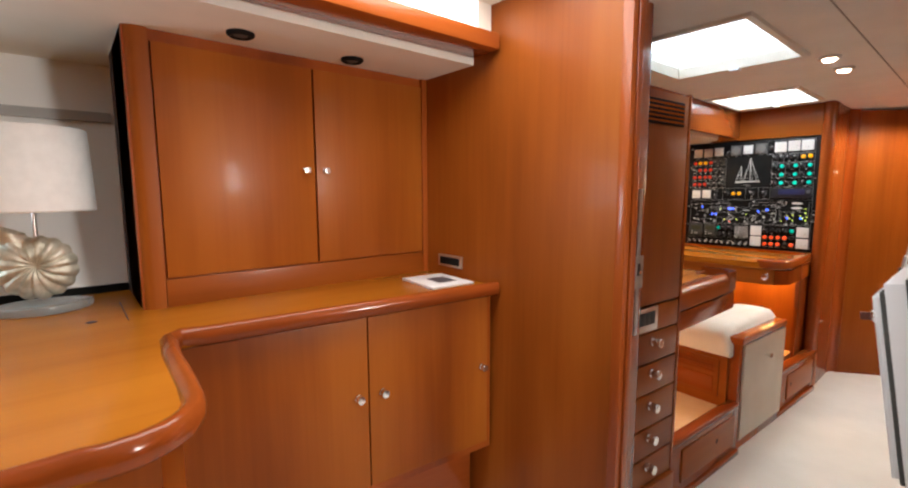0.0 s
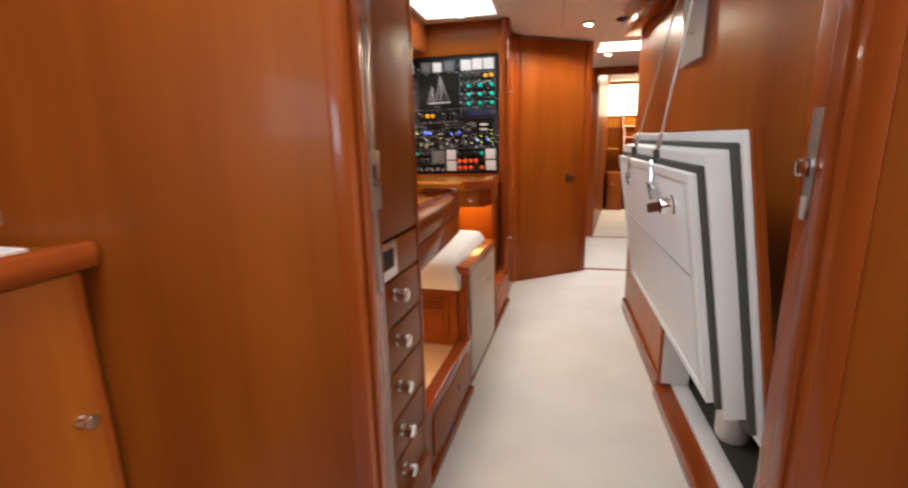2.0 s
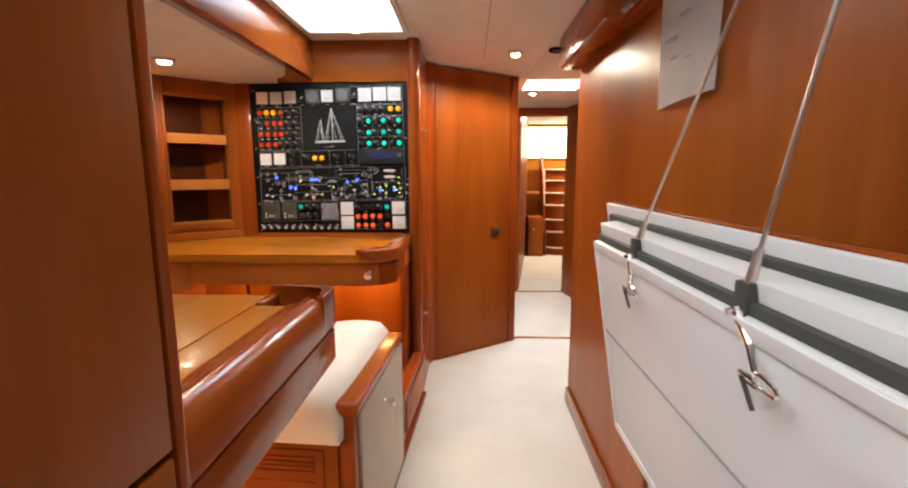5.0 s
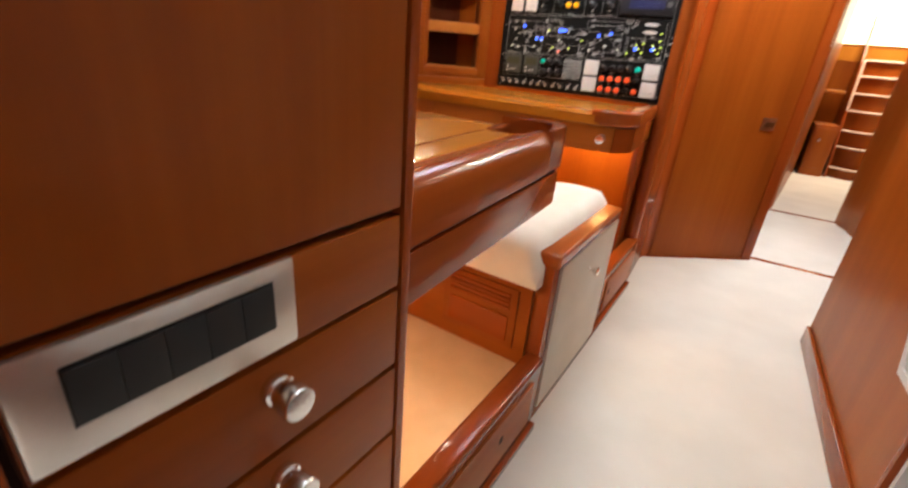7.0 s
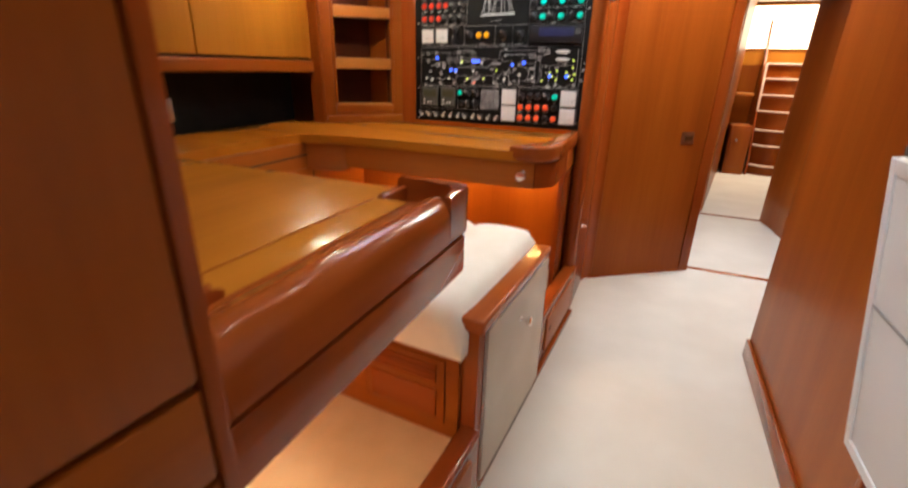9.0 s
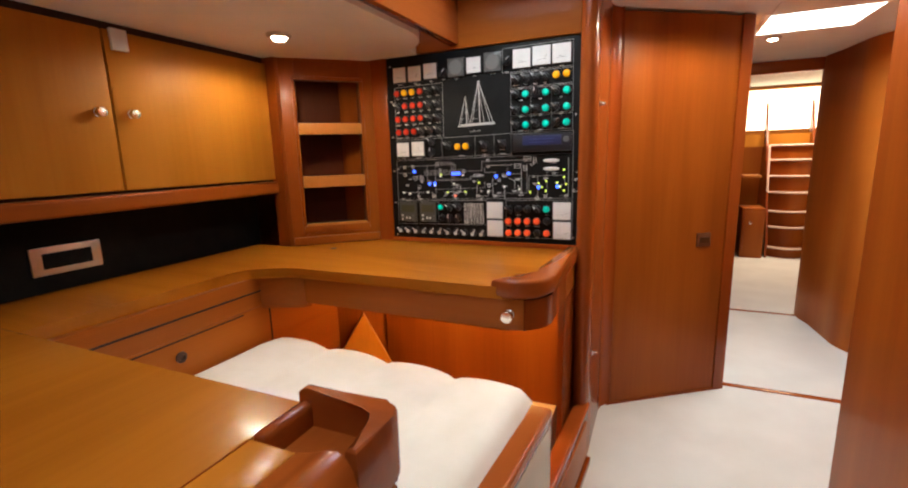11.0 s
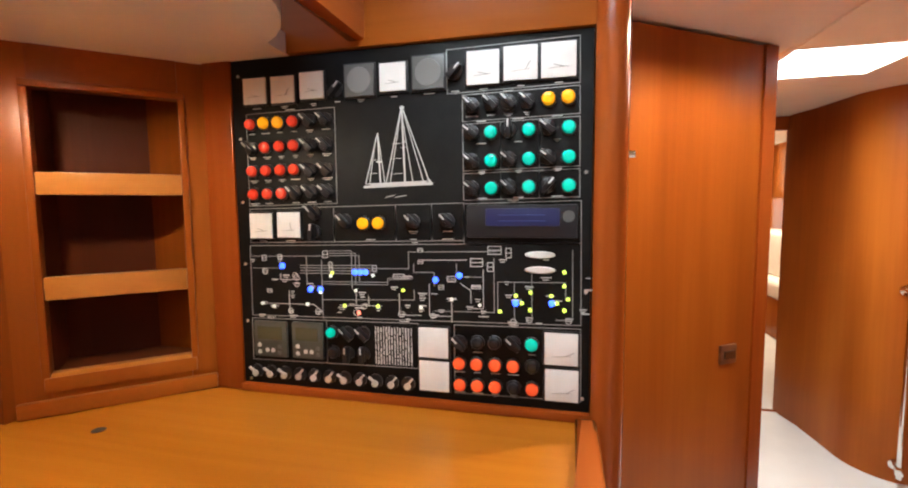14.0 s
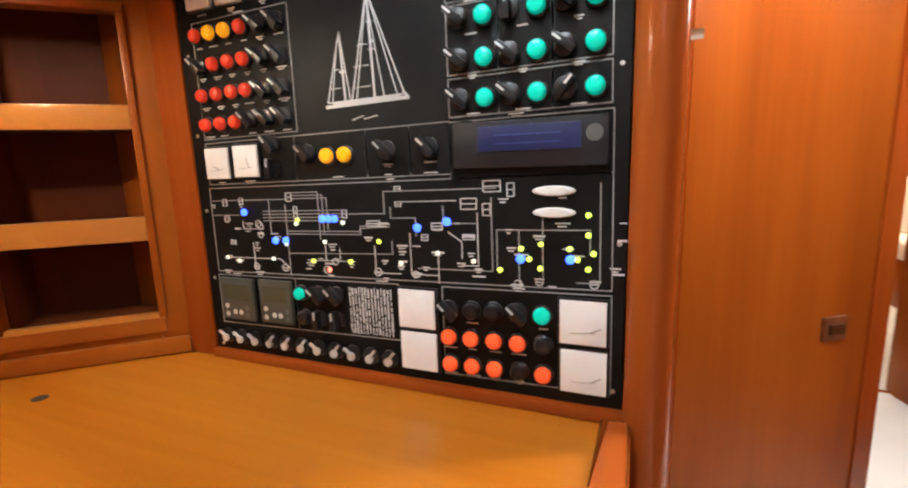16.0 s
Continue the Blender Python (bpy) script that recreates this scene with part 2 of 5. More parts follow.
setting("wall_bulkhead_port", box(B(), -1.9, -0.115, 0.585, 0.66, 0, 2.45), WOOD_V, "cherry-veneered bulkhead beside the doorway")
setting("wall_bulkhead_starboard", box(B(), 0.625, 2.4, 0.585, 0.66, 0, 2.45), WOOD_V, "cherry-veneered bulkhead beside the doorway")
bm = box(B(), 0.75, 0.80, 2.02, 3.15, 0, 1.83)
box(bm, 0.75, 0.80, 0.66, 2.02, 0.72, 1.83)
setting("wall_recess_shelf", box(B(), 0.80, 1.02, 0.66, 3.15, 1.76, 1.80), EDGE, "cherry shelf of the window recess")
setting("wall_starboard", bm, WOOD_V, "cherry-veneered side wall of the passage")
setting("wall_hull_port", box(B(), -2.0, -1.95, 0.66, 3.4, 0, 2.1), BLACK, "dark hull lining behind the cupboards")
setting("wall_forward", box(B(), -1.95, -0.09, 3.235, 3.30, 0, 2.05), WOOD_V, "cherry bulkhead that carries the switchboard")


def ceiling_z(x, y):
    return 2.0 - max(0.0, x - 0.48) * 0.12


bm = B()
for x0, x1, y0, y1 in ((-0.68, -0.5, 0.66, 2.45), (-0.68, -0.5, 3.05, 3.235), (-0.68, -0.64, 2.45, 3.05), (-0.5, 0.08, 0.66, 1.0), (-0.5, 0.08, 1.74, 2.45), (-0.12, 0.08, 2.45, 3.05), (-0.5, 0.08, 3.05, 3.235), (0.08, 0.42, 0.66, 4.14),
                       (0.42, 1.02, 0.66, 3.15), (0.42, 0.60, 3.15, 4.14), (-0.15, 0.08, 3.235, 4.14)):
    prism(bm, ((x0, y0), (x1, y0), (x1, y1), (x0, y1)), ceiling_z, lambda x, y: ceiling_z(x, y) + 0.05)
prism(bm, ((0.60, 3.15), (1.5, 3.15), (1.5, 4.14), (0.60, 4.14)), 1.98, 2.03)
setting("ceiling", bm, LINER, "cream headlining of the passage")
soff = [(-2.0, 0.66), (-0.70, 0.66), (-0.70, 2.75)] + arc(-1.0, 2.85, 0.30, 0, 60, 6) + [(-0.86, 3.235), (-2.0, 3.235)]
setting("ceiling_soffit", prism(B(), soff, 1.785, 1.835), LINER, "cream soffit over the navigation desk")
setting("trim_soffit_beam", box(B(), -0.70, -0.655, 0.66, 3.235, 1.80, 2.05, 0.01), EDGE, "dark cherry beam along the soffit")
for nm, x0, x1, y0, y1, z in (("window_skylight_aft", -0.5, 0.08, 1.0, 1.74, 2.0), ("window_skylight_nav", -0.64, -0.12, 2.45, 3.05, 2.0)):
    x0, x1, y0, y1 = x0 + 0.003, x1 - 0.003, y0 + 0.003, y1 - 0.003
    bm = box(B(), x0, x0 + 0.025, y0, y1, z - 0.012, 2.10, 0.003)
    box(bm, x1 - 0.025, x1, y0, y1, z - 0.012, 2.10, 0.003)
    box(bm, x0 + 0.025, x1 - 0.025, y0, y0 + 0.025, z - 0.012, 2.10, 0.003)
    box(bm, x0 + 0.025, x1 - 0.025, y1 - 0.025, y1, z - 0.012, 2.10, 0.003)
    sk = setting(nm, bm, LINER, "white-framed skylight in the headlining")
    g = part("pane", box(B(), x0 + 0.027, x1 - 0.027, y0 + 0.027, y1 - 0.027, 2.035, 2.041), GLASS, sk)
    g.visible_shadow = False
    cx = (x0 + x1) / 2
    part("latch", box(B(), cx - 0.022, cx + 0.022, y1 - 0.034, y1 - 0.004, z - 0.022, z - 0.008, 0.004), WHITE, sk, "small white hatch latch")

# saloon shell
setting("wall_saloon_hull", box(B(), -2.4, -2.35, -3.2, 0.66, 0, 2.45), WALLPAPER, "white panelled hull side of the saloon")
setting("wall_saloon_aft", box(B(), -2.4, 2.4, -3.25, -3.2, 0, 2.45), WOOD_V, "cherry bulkhead behind the saloon")
setting("wall_saloon_starboard", box(B(), 2.4, 2.45, -3.2, 0.66, 0, 2.45), WOOD_V, "cherry side of the saloon")
bm = box(B(), -0.08, 2.4, -3.2, 0.585, 2.15, 2.2)
box(bm, -0.66, -0.08, -3.2, -1.35, 2.15, 2.2)
box(bm, -0.66, -0.08, 0.44, 0.585, 2.15, 2.2)
box(bm, -2.4, -0.66, -3.2, 0.585, 2.15, 2.2)
setting("ceiling_saloon", bm, LINER, "cream headlining of the saloon")
setting("ceiling_saloon_soffit", box(B(), -2.35, -0.82, -3.2, 0.585, 1.94, 1.97), LINER, "cream soffit above the saloon cupboards")
setting("trim_saloon_beam", box(B(), -0.82, -0.66, -3.2, 0.583, 1.965, 2.03, 0.015), EDGE, "dark cherry beam below the coachroof window")
cw = setting("window_coachroof", box(B(), -0.80, -0.715, -3.2, 0.583, 2.03, 2.15), LINER, "long white-framed coachroof side window")
part("pane", box(B(), -0.715, -0.705, -1.6, 0.50, 2.036, 2.140), glow("coachroof_daylight", (0.95, 1.0, 1.0), 2.2), cw)

setting("trim_ceiling_seam", box(B(), 0.265, 0.269, 0.70, 3.60, 1.997, 2.001), shader("seam", (0.42, 0.38, 0.31), 0.8), "fine joint in the headlining")

# ---- forward lobby and companionway ----
setting("floor_lobby", box(B(), 0.3, 2.9, 4.14, 9.6, -0.05, 0.0), CARPET, "white-covered floor of the forward lobby")
setting("trim_threshold", box(B(), 0.50, 1.56, 4.165, 4.20, 0.0, 0.006, 0.002), EDGE_X, "dark wooden threshold strip on the floor")
setting("trim_threshold_forward", box(B(), 0.70, 1.30, 5.64, 5.67, 0.0, 0.006, 0.002), EDGE_X, "dark wooden threshold strip on the floor")
curve = [(1.56, 4.84)] + [(1.50 - 0.22 * math.sin(a * math.pi / 16), 4.86 + 0.30 * (1 - math.cos(a * math.pi / 16))) for a in range(1, 9)] + [(1.25, 5.46), (1.215, 5.60), (1.215, 5.70), (1.9, 5.70), (1.9, 4.84)]
setting("wall_lobby_curved", prism(B(), curve, 0, 2.0), WOOD_V, "curved cherry-veneered wall in the lobby")
setting("wall_lobby_starboard", box(B(), 1.56, 1.61, 3.10, 4.84, 0, 2.0), WOOD_V, "cherry wall behind the handrail")
setting("wall_side_closing", box(B(), 0.80, 1.61, 3.10, 3.15, 0, 2.0), WOOD_V, "cherry partition behind the passage wall")
setting("wall_lobby_port", box(B(), 0.46, 0.50, 4.16, 5.66, 0, 2.05), WOOD_V, "cherry side wall of the lobby")
setting("wall_lobby_doorpost", box(B(), 0.46, 0.72, 5.66, 5.74, 0, 2.0, 0.01), EDGE_V, "cherry door post at the end of the lobby")
setting("trim_lobby_header", box(B(), 0.72, 1.215, 5.66, 5.70, 1.90, 1.99, 0.01), EDGE_X, "dark cherry beam over the inner doorway")
bm = B()
for x0, x1, y0, y1 in ((0.46, 0.58, 4.14, 5.7), (1.08, 1.62, 4.14, 5.7), (0.58, 1.08, 4.62, 5.7)):
    box(bm, x0, x1, y0, y1, 1.99, 2.04)
box(bm, 0.3, 2.9, 5.7, 9.6, 2.22, 2.26)
prism(bm, ((0.3, 5.7), (2.9, 5.7), (2.9, 7.4), (0.3, 7.4)), lambda x, y: 1.93 + (y - 5.7) * 0.15, lambda x, y: 1.96 + (y - 5.7) * 0.15)
setting("ceiling_lobby", bm, LINER, "cream headlining of the lobby")
bm = box(B(), 0.583, 0.608, 4.145, 4.617, 1.98, 2.1, 0.003)
box(bm, 1.052, 1.077, 4.145, 4.617, 1.98, 2.1, 0.003)
box(bm, 0.608, 1.052, 4.592, 4.617, 1.98, 2.1, 0.003)
box(bm, 0.608, 1.052, 4.145, 4.170, 1.98, 2.1, 0.003)
sk = setting("window_skylight_lobby", bm, LINER, "white-framed skylight in the lobby ceiling")
part("pane", box(B(), 0.61, 1.05, 4.172, 4.59, 2.035, 2.041), GLASS, sk).visible_shadow = False
setting("wall_far_port", prism(B(), ((0.70, 5.74), (0.74, 5.74), (1.14, 8.4), (1.10, 8.4)), 0, 2.2), WOOD_V, "cherry side wall beside the companionway")
setting("wall_far_starboard", box(B(), 2.60, 2.65, 5.7, 9.6, 0, 2.3), WOOD_V, "cherry wall beyond the companionway steps")
setting("wall_far", box(B(), 0.3, 2.65, 9.5, 9.55, 0, 2.3), WOOD_V, "warm-lit cherry wall at the far end")
setting("wall_far_closing", box(B(), 0.30, 0.34, 5.7, 9.55, 0, 2.3), WOOD_V, "cherry wall closing the far cabin")

NOSE = mottled("pale_nosing", (0.70, 0.52, 0.42), (0.76, 0.58, 0.48), 12, 0.5)
lad = thing("companionway_ladder", 1.65, 8.4, 0, "curved wooden companionway steps with pale nosings", "ladder")
def tread_outline(z):
    k = (1.38 - z) * 0.22
    return [(1.42, 8.55 - k), (1.42, 8.34 - k)] + [(1.42 + 0.46 * i / 8, 8.34 - k - 0.11 * math.sin(math.pi * i / 8)) for i in range(1, 8)] + [(1.88, 8.34 - k), (1.88, 8.55 - k)]
STEPS = (0.13, 0.38, 0.571, 0.803, 1.001, 1.199, 1.378)
for below, z in zip((0.0,) + STEPS, STEPS):
    o = tread_outline(z)
    tr = part("tread", prism(B(), o, z - 0.03, z), WOOD_X, lad)
    bm = B()
    for p, q in zip(o[1:-1], o[2:-1]):
        rod(bm, (p[0], p[1] - 0.006, z - 0.008), (q[0], q[1] - 0.006, z - 0.008), 0.0135, sides=8)
    part("nosing", bm, NOSE, tr, "pale nosing strip")
    inner = [(x, y + 0.035) for x, y in o[1:-1]]
    part("riser", prism(B(), inner + [(1.88, o[-1][1]), (1.42, o[-1][1])], below, z - 0.031), WOOD_V, lad, "curved dark cherry riser")
for x in (1.405, 1.895):
    part("side_panel", prism(B(), ((x - 0.012, 7.95), (x + 0.012, 7.95), (x + 0.012, 8.7), (x - 0.012, 8.7)), 0, lambda a, b: 0.2 + (b - 7.95) * 2.3), EDGE_V, lad)
    for z0, z1 in ((0.13, 0.571), (0.803, 1.378)):
        part("side_rail", rod(B(), (x, 8.32 - (1.38 - z0) * 0.22, z0), (x, 8.32 - (1.38 - z1) * 0.22, z1), 0.012, sides=8), NOSE, lad, "pale edge rail")
bm = prism(B(), ((1.87, 8.28), (1.95, 8.28), (2.28, 9.1), (2.20, 9.1)), lambda x, y: 1.30 + (y - 8.30) * 0.95, lambda x, y: 1.40 + (y - 8.30) * 1.0)
part("upper_rail", bm, PALE, lad, "pale leaning handrail board")
part("rail_cap", rod(B(), (1.885, 8.27, 1.385), (2.215, 9.09, 2.20), 0.013, sides=8), NOSE, lad, "pale edge of the board")
part("top_board", box(B(), 1.12, 2.0, 8.62, 8.66, 1.36, 1.52), LAMPLIT, lad, "golden threshold board above the steps")

cab = thing("low_cabinet", 1.22, 8.0, 0, "small cherry cabinet with a chrome knob beside the steps", "cabinet")
part("body", box(B(), 1.12, 1.36, 7.9, 8.3, 0, 0.62, 0.008), WOOD_V, cab)
part("door", box(B(), 1.14, 1.345, 7.885, 7.9, 0.1, 0.58, 0.004), WOOD_V, cab)
knob(cab, 1.20, 7.885, 0.44, (0, -1, 0), 1.2)
sh = thing("wall_shelf", 1.16, 8.2, 1.0, "short wooden shelf on the companionway wall", "shelf")
part("board", box(B(), 1.11, 1.30, 8.0, 8.3, 0.985, 1.015, 0.006), PALE, sh)
sf = thing("sofa", 2.15, 7.8, 0, "white upholstered sofa beyond the steps", "sofa")
part("base", box(B(), 1.95, 2.5, 7.3, 8.9, 0.0, 0.42, 0.02), WOOD_V, sf)
part("seat_cushion", box(B(), 1.93, 2.5, 7.28, 8.92, 0.42, 0.60, 0.05, 4), FABRIC, sf)
part("back_cushion", box(B(), 2.10, 2.40, 7.28, 8.92, 0.60, 1.10, 0.06, 4), FABRIC, sf)
pn = setting("window_companionway", box(B(), 1.15, 2.5, 9.46, 9.5, 1.52, 2.2, 0.01), PALE, "bright companionway opening in the far wall")
part("pane", box(B(), 1.19, 2.46, 9.445, 9.46, 1.60, 2.16), glow("daylight_beyond", (1.0, 0.86, 0.6), 5.0), pn)
pw = setting("window_far_cabin", box(B(), 2.27, 2.6, 9.46, 9.5, 0.95, 1.5, 0.01), WHITE, "small bright window in the far wall")
part("pane", box(B(), 2.30, 2.57, 9.445, 9.46, 0.98, 1.47), glow("daylight_pane", (1.0, 0.95, 0.88), 3.0), pw)

# ---- handrail in the lobby ----
hr = thing("grab_rail", 1.41, 4.80, 0, "upright chrome grab rail with brackets on the lobby wall", "rail")
bm = rod(B(), (1.41, 4.80, 0.06), (1.41, 4.80, 1.84), 0.013)
for k in range(6):
    a, b = k * math.pi / 12, (k + 1) * math.pi / 12
    rod(bm, (1.41 + 0.08 * (1 - math.cos(a)), 4.80 + 0.03 * (1 - math.cos(a)), 1.84 + 0.08 * math.sin(a)), (1.41 + 0.08 * (1 - math.cos(b)), 4.80 + 0.03 * (1 - math.cos(b)), 1.84 + 0.08 * math.sin(b)), 0.013)
part("tube", bm, CHROME, hr)
for z in (0.10, 0.99, 1.80):
    part("bracket", turned(B(), (1.432, 4.872, z), (-0.02, -0.07, 0), [(0, 0.028), (0.006, 0.028), (0.01, 0.012), (0.075, 0.012)], 16), CHROME, hr)
    part("collar", turned(B(), (1.41, 4.80, z - 0.022), (0, 0, 1), [(0, 0.017), (0.003, 0.019), (0.041, 0.019), (0.044, 0.017)], 18), CHROME, hr)


# ---- forward door ----
BRONZE = mottled("aged_bronze", (0.20, 0.10, 0.06), (0.28, 0.15, 0.09), 30, 0.4, 0.05, 0.7)


def door_point(s, d):
    """s along the door from its aft edge, d out of its face."""
    return (-0.055 + 0.812 * s + 0.583 * d, 3.71 + 0.583 * s - 0.812 * d)


dr = setting("door_1", prism(B(), [door_point(0.02, -0.035), door_point(0.02, 0.0), door_point(0.655, 0.0), door_point(0.655, -0.035)], 0.015, 1.985), WOOD_V, "closed varnished cherry door to the forward cabin")
part("edge_trim", prism(B(), [door_point(0.66, -0.04), door_point(0.66, 0.006), door_point(0.725, 0.006), door_point(0.725, -0.04)], 0, 1.99), EDGE_V, dr, "darker cherry door post")
part("sill_strip", prism(B(), [door_point(0.0, -0.03), door_point(0.0, 0.004), door_point(0.72, 0.004), door_point(0.72, -0.03)], 0, 0.014), EDGE_X, dr, "dark strip along the floor")
hd = part("flush_latch", prism(B(), [door_point(0.485, 0.0), door_point(0.485, 0.010), door_point(0.565, 0.010), door_point(0.565, 0.0)], 0.842, 0.912, 0.003), BRONZE, dr, "bronze flush latch plate")
part("lever", prism(B(), [door_point(0.50, 0.010), door_point(0.50, 0.018), door_point(0.55, 0.018), door_point(0.55, 0.010)], 0.862, 0.892, 0.003), shader("dark_bronze", (0.12, 0.07, 0.04), 0.35, 0.8), hd)
bulge = [(-0.09, 3.30)] + [(-0.09 + 0.05 * (1 - math.cos(math.pi / 2 * i / 8)), 3.62 + 0.10 * math.sin(math.pi / 2 * i / 8)) for i in range(9)] + [door_point(0.018, -0.0), door_point(0.018, -0.06), (-0.15, 3.74), (-0.15, 3.30)]
setting("wall_door_corner", prism(B(), bulge, 0, 2.0), EDGE_V, "rounded reddish cherry corner beside the forward door")
for z in (0.487, 1.532):
    ct = thing("door_catch", -0.085, 3.27, z - 0.012, "small chrome door catch on the corner post", "catch", "door catches")
    part("plate", box(B(), -0.088, -0.080, 3.252, 3.286, z - 0.012, z + 0.012, 0.002), CHROME, ct)
    part("roller", rod(B(), (-0.081, 3.262, z), (-0.064, 3.262, z), 0.008), CHROME, ct)
# post beside the switchboard
setting("trim_board_post", prism(B(), [(-0.152, 3.235)] + [(-0.152, 3.175)] + arc(-0.118, 3.178, 0.03, 210, 330, 6) + [(-0.085, 3.19), (-0.085, 3.30), (-0.10, 3.30), (-0.10, 3.235)], 0.25, 2.0), EDGE_V, "rounded glossy cherry post beside the switchboard")

# ---- starboard wall: beam, window recess, notice ----
setting("trim_wall_beam", box(B(), 0.64, 0.758, 2.35, 3.15, 1.825, 2.0, 0.02), EDGE, "glossy dark cherry beam above the wall")
setting("trim_wall_cap", box(B(), 0.70, 0.758, 0.66, 2.35, 1.80, 1.83, 0.008), EDGE, "dark cherry rail above the wall")
setting("wall_recess", box(B(), 0.98, 1.02, 0.66, 3.15, 1.78, 2.1), LINER, "cream back of the window recess")
pl = setting("window_port", box(B(), 0.955, 0.98, 1.55, 2.15, 1.84, 1.99, 0.006), LINER, "small side window under the deckhead")
part("pane", box(B(), 0.948, 0.955, 1.58, 2.12, 1.86, 1.975), glow("daylight_port", (1.0, 0.98, 0.93), 2.5), pl)
nt = thing("paper_notice", 0.745, 1.9, 1.485, "white paper sheet hanging on the veneered wall", "paper")
bm = B()
rows = [[bm.verts.new((0.742 - 0.012 * math.sin(3 * j / 10 + 0.6) * (1 - i / 6) - 0.003, 1.745 + 0.345 * j / 10, 1.485 + 0.34 * i / 6)) for j in range(11)] for i in range(7)]
for r0, r1 in zip(rows, rows[1:]):
    for j in range(10):
        bm.faces.new((r0[j], r0[j + 1], r1[j + 1], r1[j]))
bmesh.ops.solidify(bm, geom=bm.faces[:], thickness=0.0015)
part("sheet", bm, PAPER, nt)
INK = shader("faint_ink", (0.45, 0.45, 0.46), 0.7)
for yy, zz, ww in ((1.93, 1.60, 0.05), (1.86, 1.585, 0.03), (1.95, 1.655, 0.07), (1.88, 1.70, 0.06)):
    part("writing", box(B(), 0.7255, 0.7285, yy, yy + ww, zz, zz + 0.006), INK, nt, "faint illegible writing")
bm = box(B(), 0.735, 0.752, 2.02, 3.15, 0.0, 0.09, 0.004)
setting("baseboard", bm, EDGE, "dark cherry skirting along the wall")
setting("trim_opening_edge", box(B(), 0.738, 0.80, 2.002, 2.022, 0.0, 0.72, 0.003), EDGE_V, "dark cherry edge of the machinery opening")
setting("trim_opening_sill", box(B(), 0.72, 0.80, 0.66, 2.002, 0.0, 0.055, 0.004), EDGE, "dark cherry sill of the machinery opening")
bay = setting("wall_machinery_bay", box(B(), 1.48, 1.52, 0.66, 2.05, 0, 0.80), BLACK, "dark back of the machinery bay")
setting("trim_bay_sill", box(B(), 0.80, 0.87, 0.66, 2.0, 0.0, 0.07, 0.004), WHITE, "white inner sill of the machinery opening")
setting("floor_machinery_bay", box(B(), 0.87, 1.5, 0.66, 2.05, 0.0, 0.06), GREY, "dark floor of the machinery bay")
setting("trim_bay_end", box(B(), 0.80, 1.48, 2.022, 2.06, 0.06, 0.80), BLACK, "dark end of the machinery bay")
setting("ceiling_bay", box(B(), 0.80, 1.5, 0.66, 2.05, 0.79, 0.82), BLACK, "dark top of the machinery bay")
setting("trim_opening_lining", box(B(), 0.752, 0.87, 1.985, 2.0, 0.071, 0.72), WHITE, "white lining of the opening's end")
pu = thing("pump", 1.0, 1.3, 0.06, "dark machinery with white filter housing and hoses", "pump")
part("motor", turned(B(), (1.0, 1.05, 0.22), (0, 1, 0), [(0, 0.05), (0.01, 0.09), (0.28, 0.09), (0.30, 0.06), (0.34, 0.03)], 18), BLACK, pu)
part("foot", box(B(), 0.92, 1.08, 1.08, 1.34, 0.06, 0.14, 0.01), GREY, pu)
part("filter", turned(B(), (0.93, 1.62, 0.06), (0, 0, 1), [(0, 0.05), (0.02, 0.06), (0.26, 0.06), (0.30, 0.045), (0.34, 0.02)], 18), WHITE, pu, "white filter housing")
for k in range(4):
    bm = B()
    pts = [(0.95 + 0.05 * k, 1.05 + 0.1 * k + 0.06 * i, 0.30 + 0.10 * math.sin(i * 0.7 + k)) for i in range(12)]
    for p, q in zip(pts, pts[1:]):
        rod(bm, p, q, 0.014, sides=8)
    part("hose", bm, BLACK if k % 2 else GREY, pu)

HOSE = shader("brown_hose", (0.055, 0.022, 0.016), 0.5)
RIBBED = mottled("clear_ribbed_hose", (0.30, 0.31, 0.30), (0.45, 0.46, 0.44), 40, 0.35)
for y0, lift, mat, r in ((0.80, 0.20, HOSE, 0.024), (0.92, 0.15, BLACK, 0.034), (1.08, 0.24, GREY, 0.018), (0.74, 0.13, RIBBED, 0.026), (1.30, 0.30, RIBBED, 0.015)):
    bm = B()
    pts = [(0.90 + 0.42 * f / 14, y0 + 0.26 * math.sin(f * 0.21), 0.09 + lift * math.sin(math.pi * f / 14) + 0.02 * math.sin(f * 1.3)) for f in range(15)]
    for p, q in zip(pts, pts[1:]):
        rod(bm, p, q, r, sides=10)
    part("hose", bm, mat, pu)
part("valve", turned(B(), (0.915, 0.98, 0.06), (0, 0, 1), [(0, 0.030), (0.05, 0.030), (0.055, 0.020), (0.10, 0.020), (0.105, 0.034), (0.125, 0.034), (0.13, 0.015)], 16), STEEL, pu, "steel valve with a round cap")
part("lagging", turned(B(), (0.93, 1.18, 0.10), (0.2, 1, 0.1), [(0, 0.030), (0.02, 0.045), (0.10, 0.050), (0.17, 0.042), (0.20, 0.025)], 14), mottled("grey_lagging", (0.16, 0.16, 0.15), (0.34, 0.33, 0.31), 22, 0.8, 0.5), pu, "crumpled grey lagging")

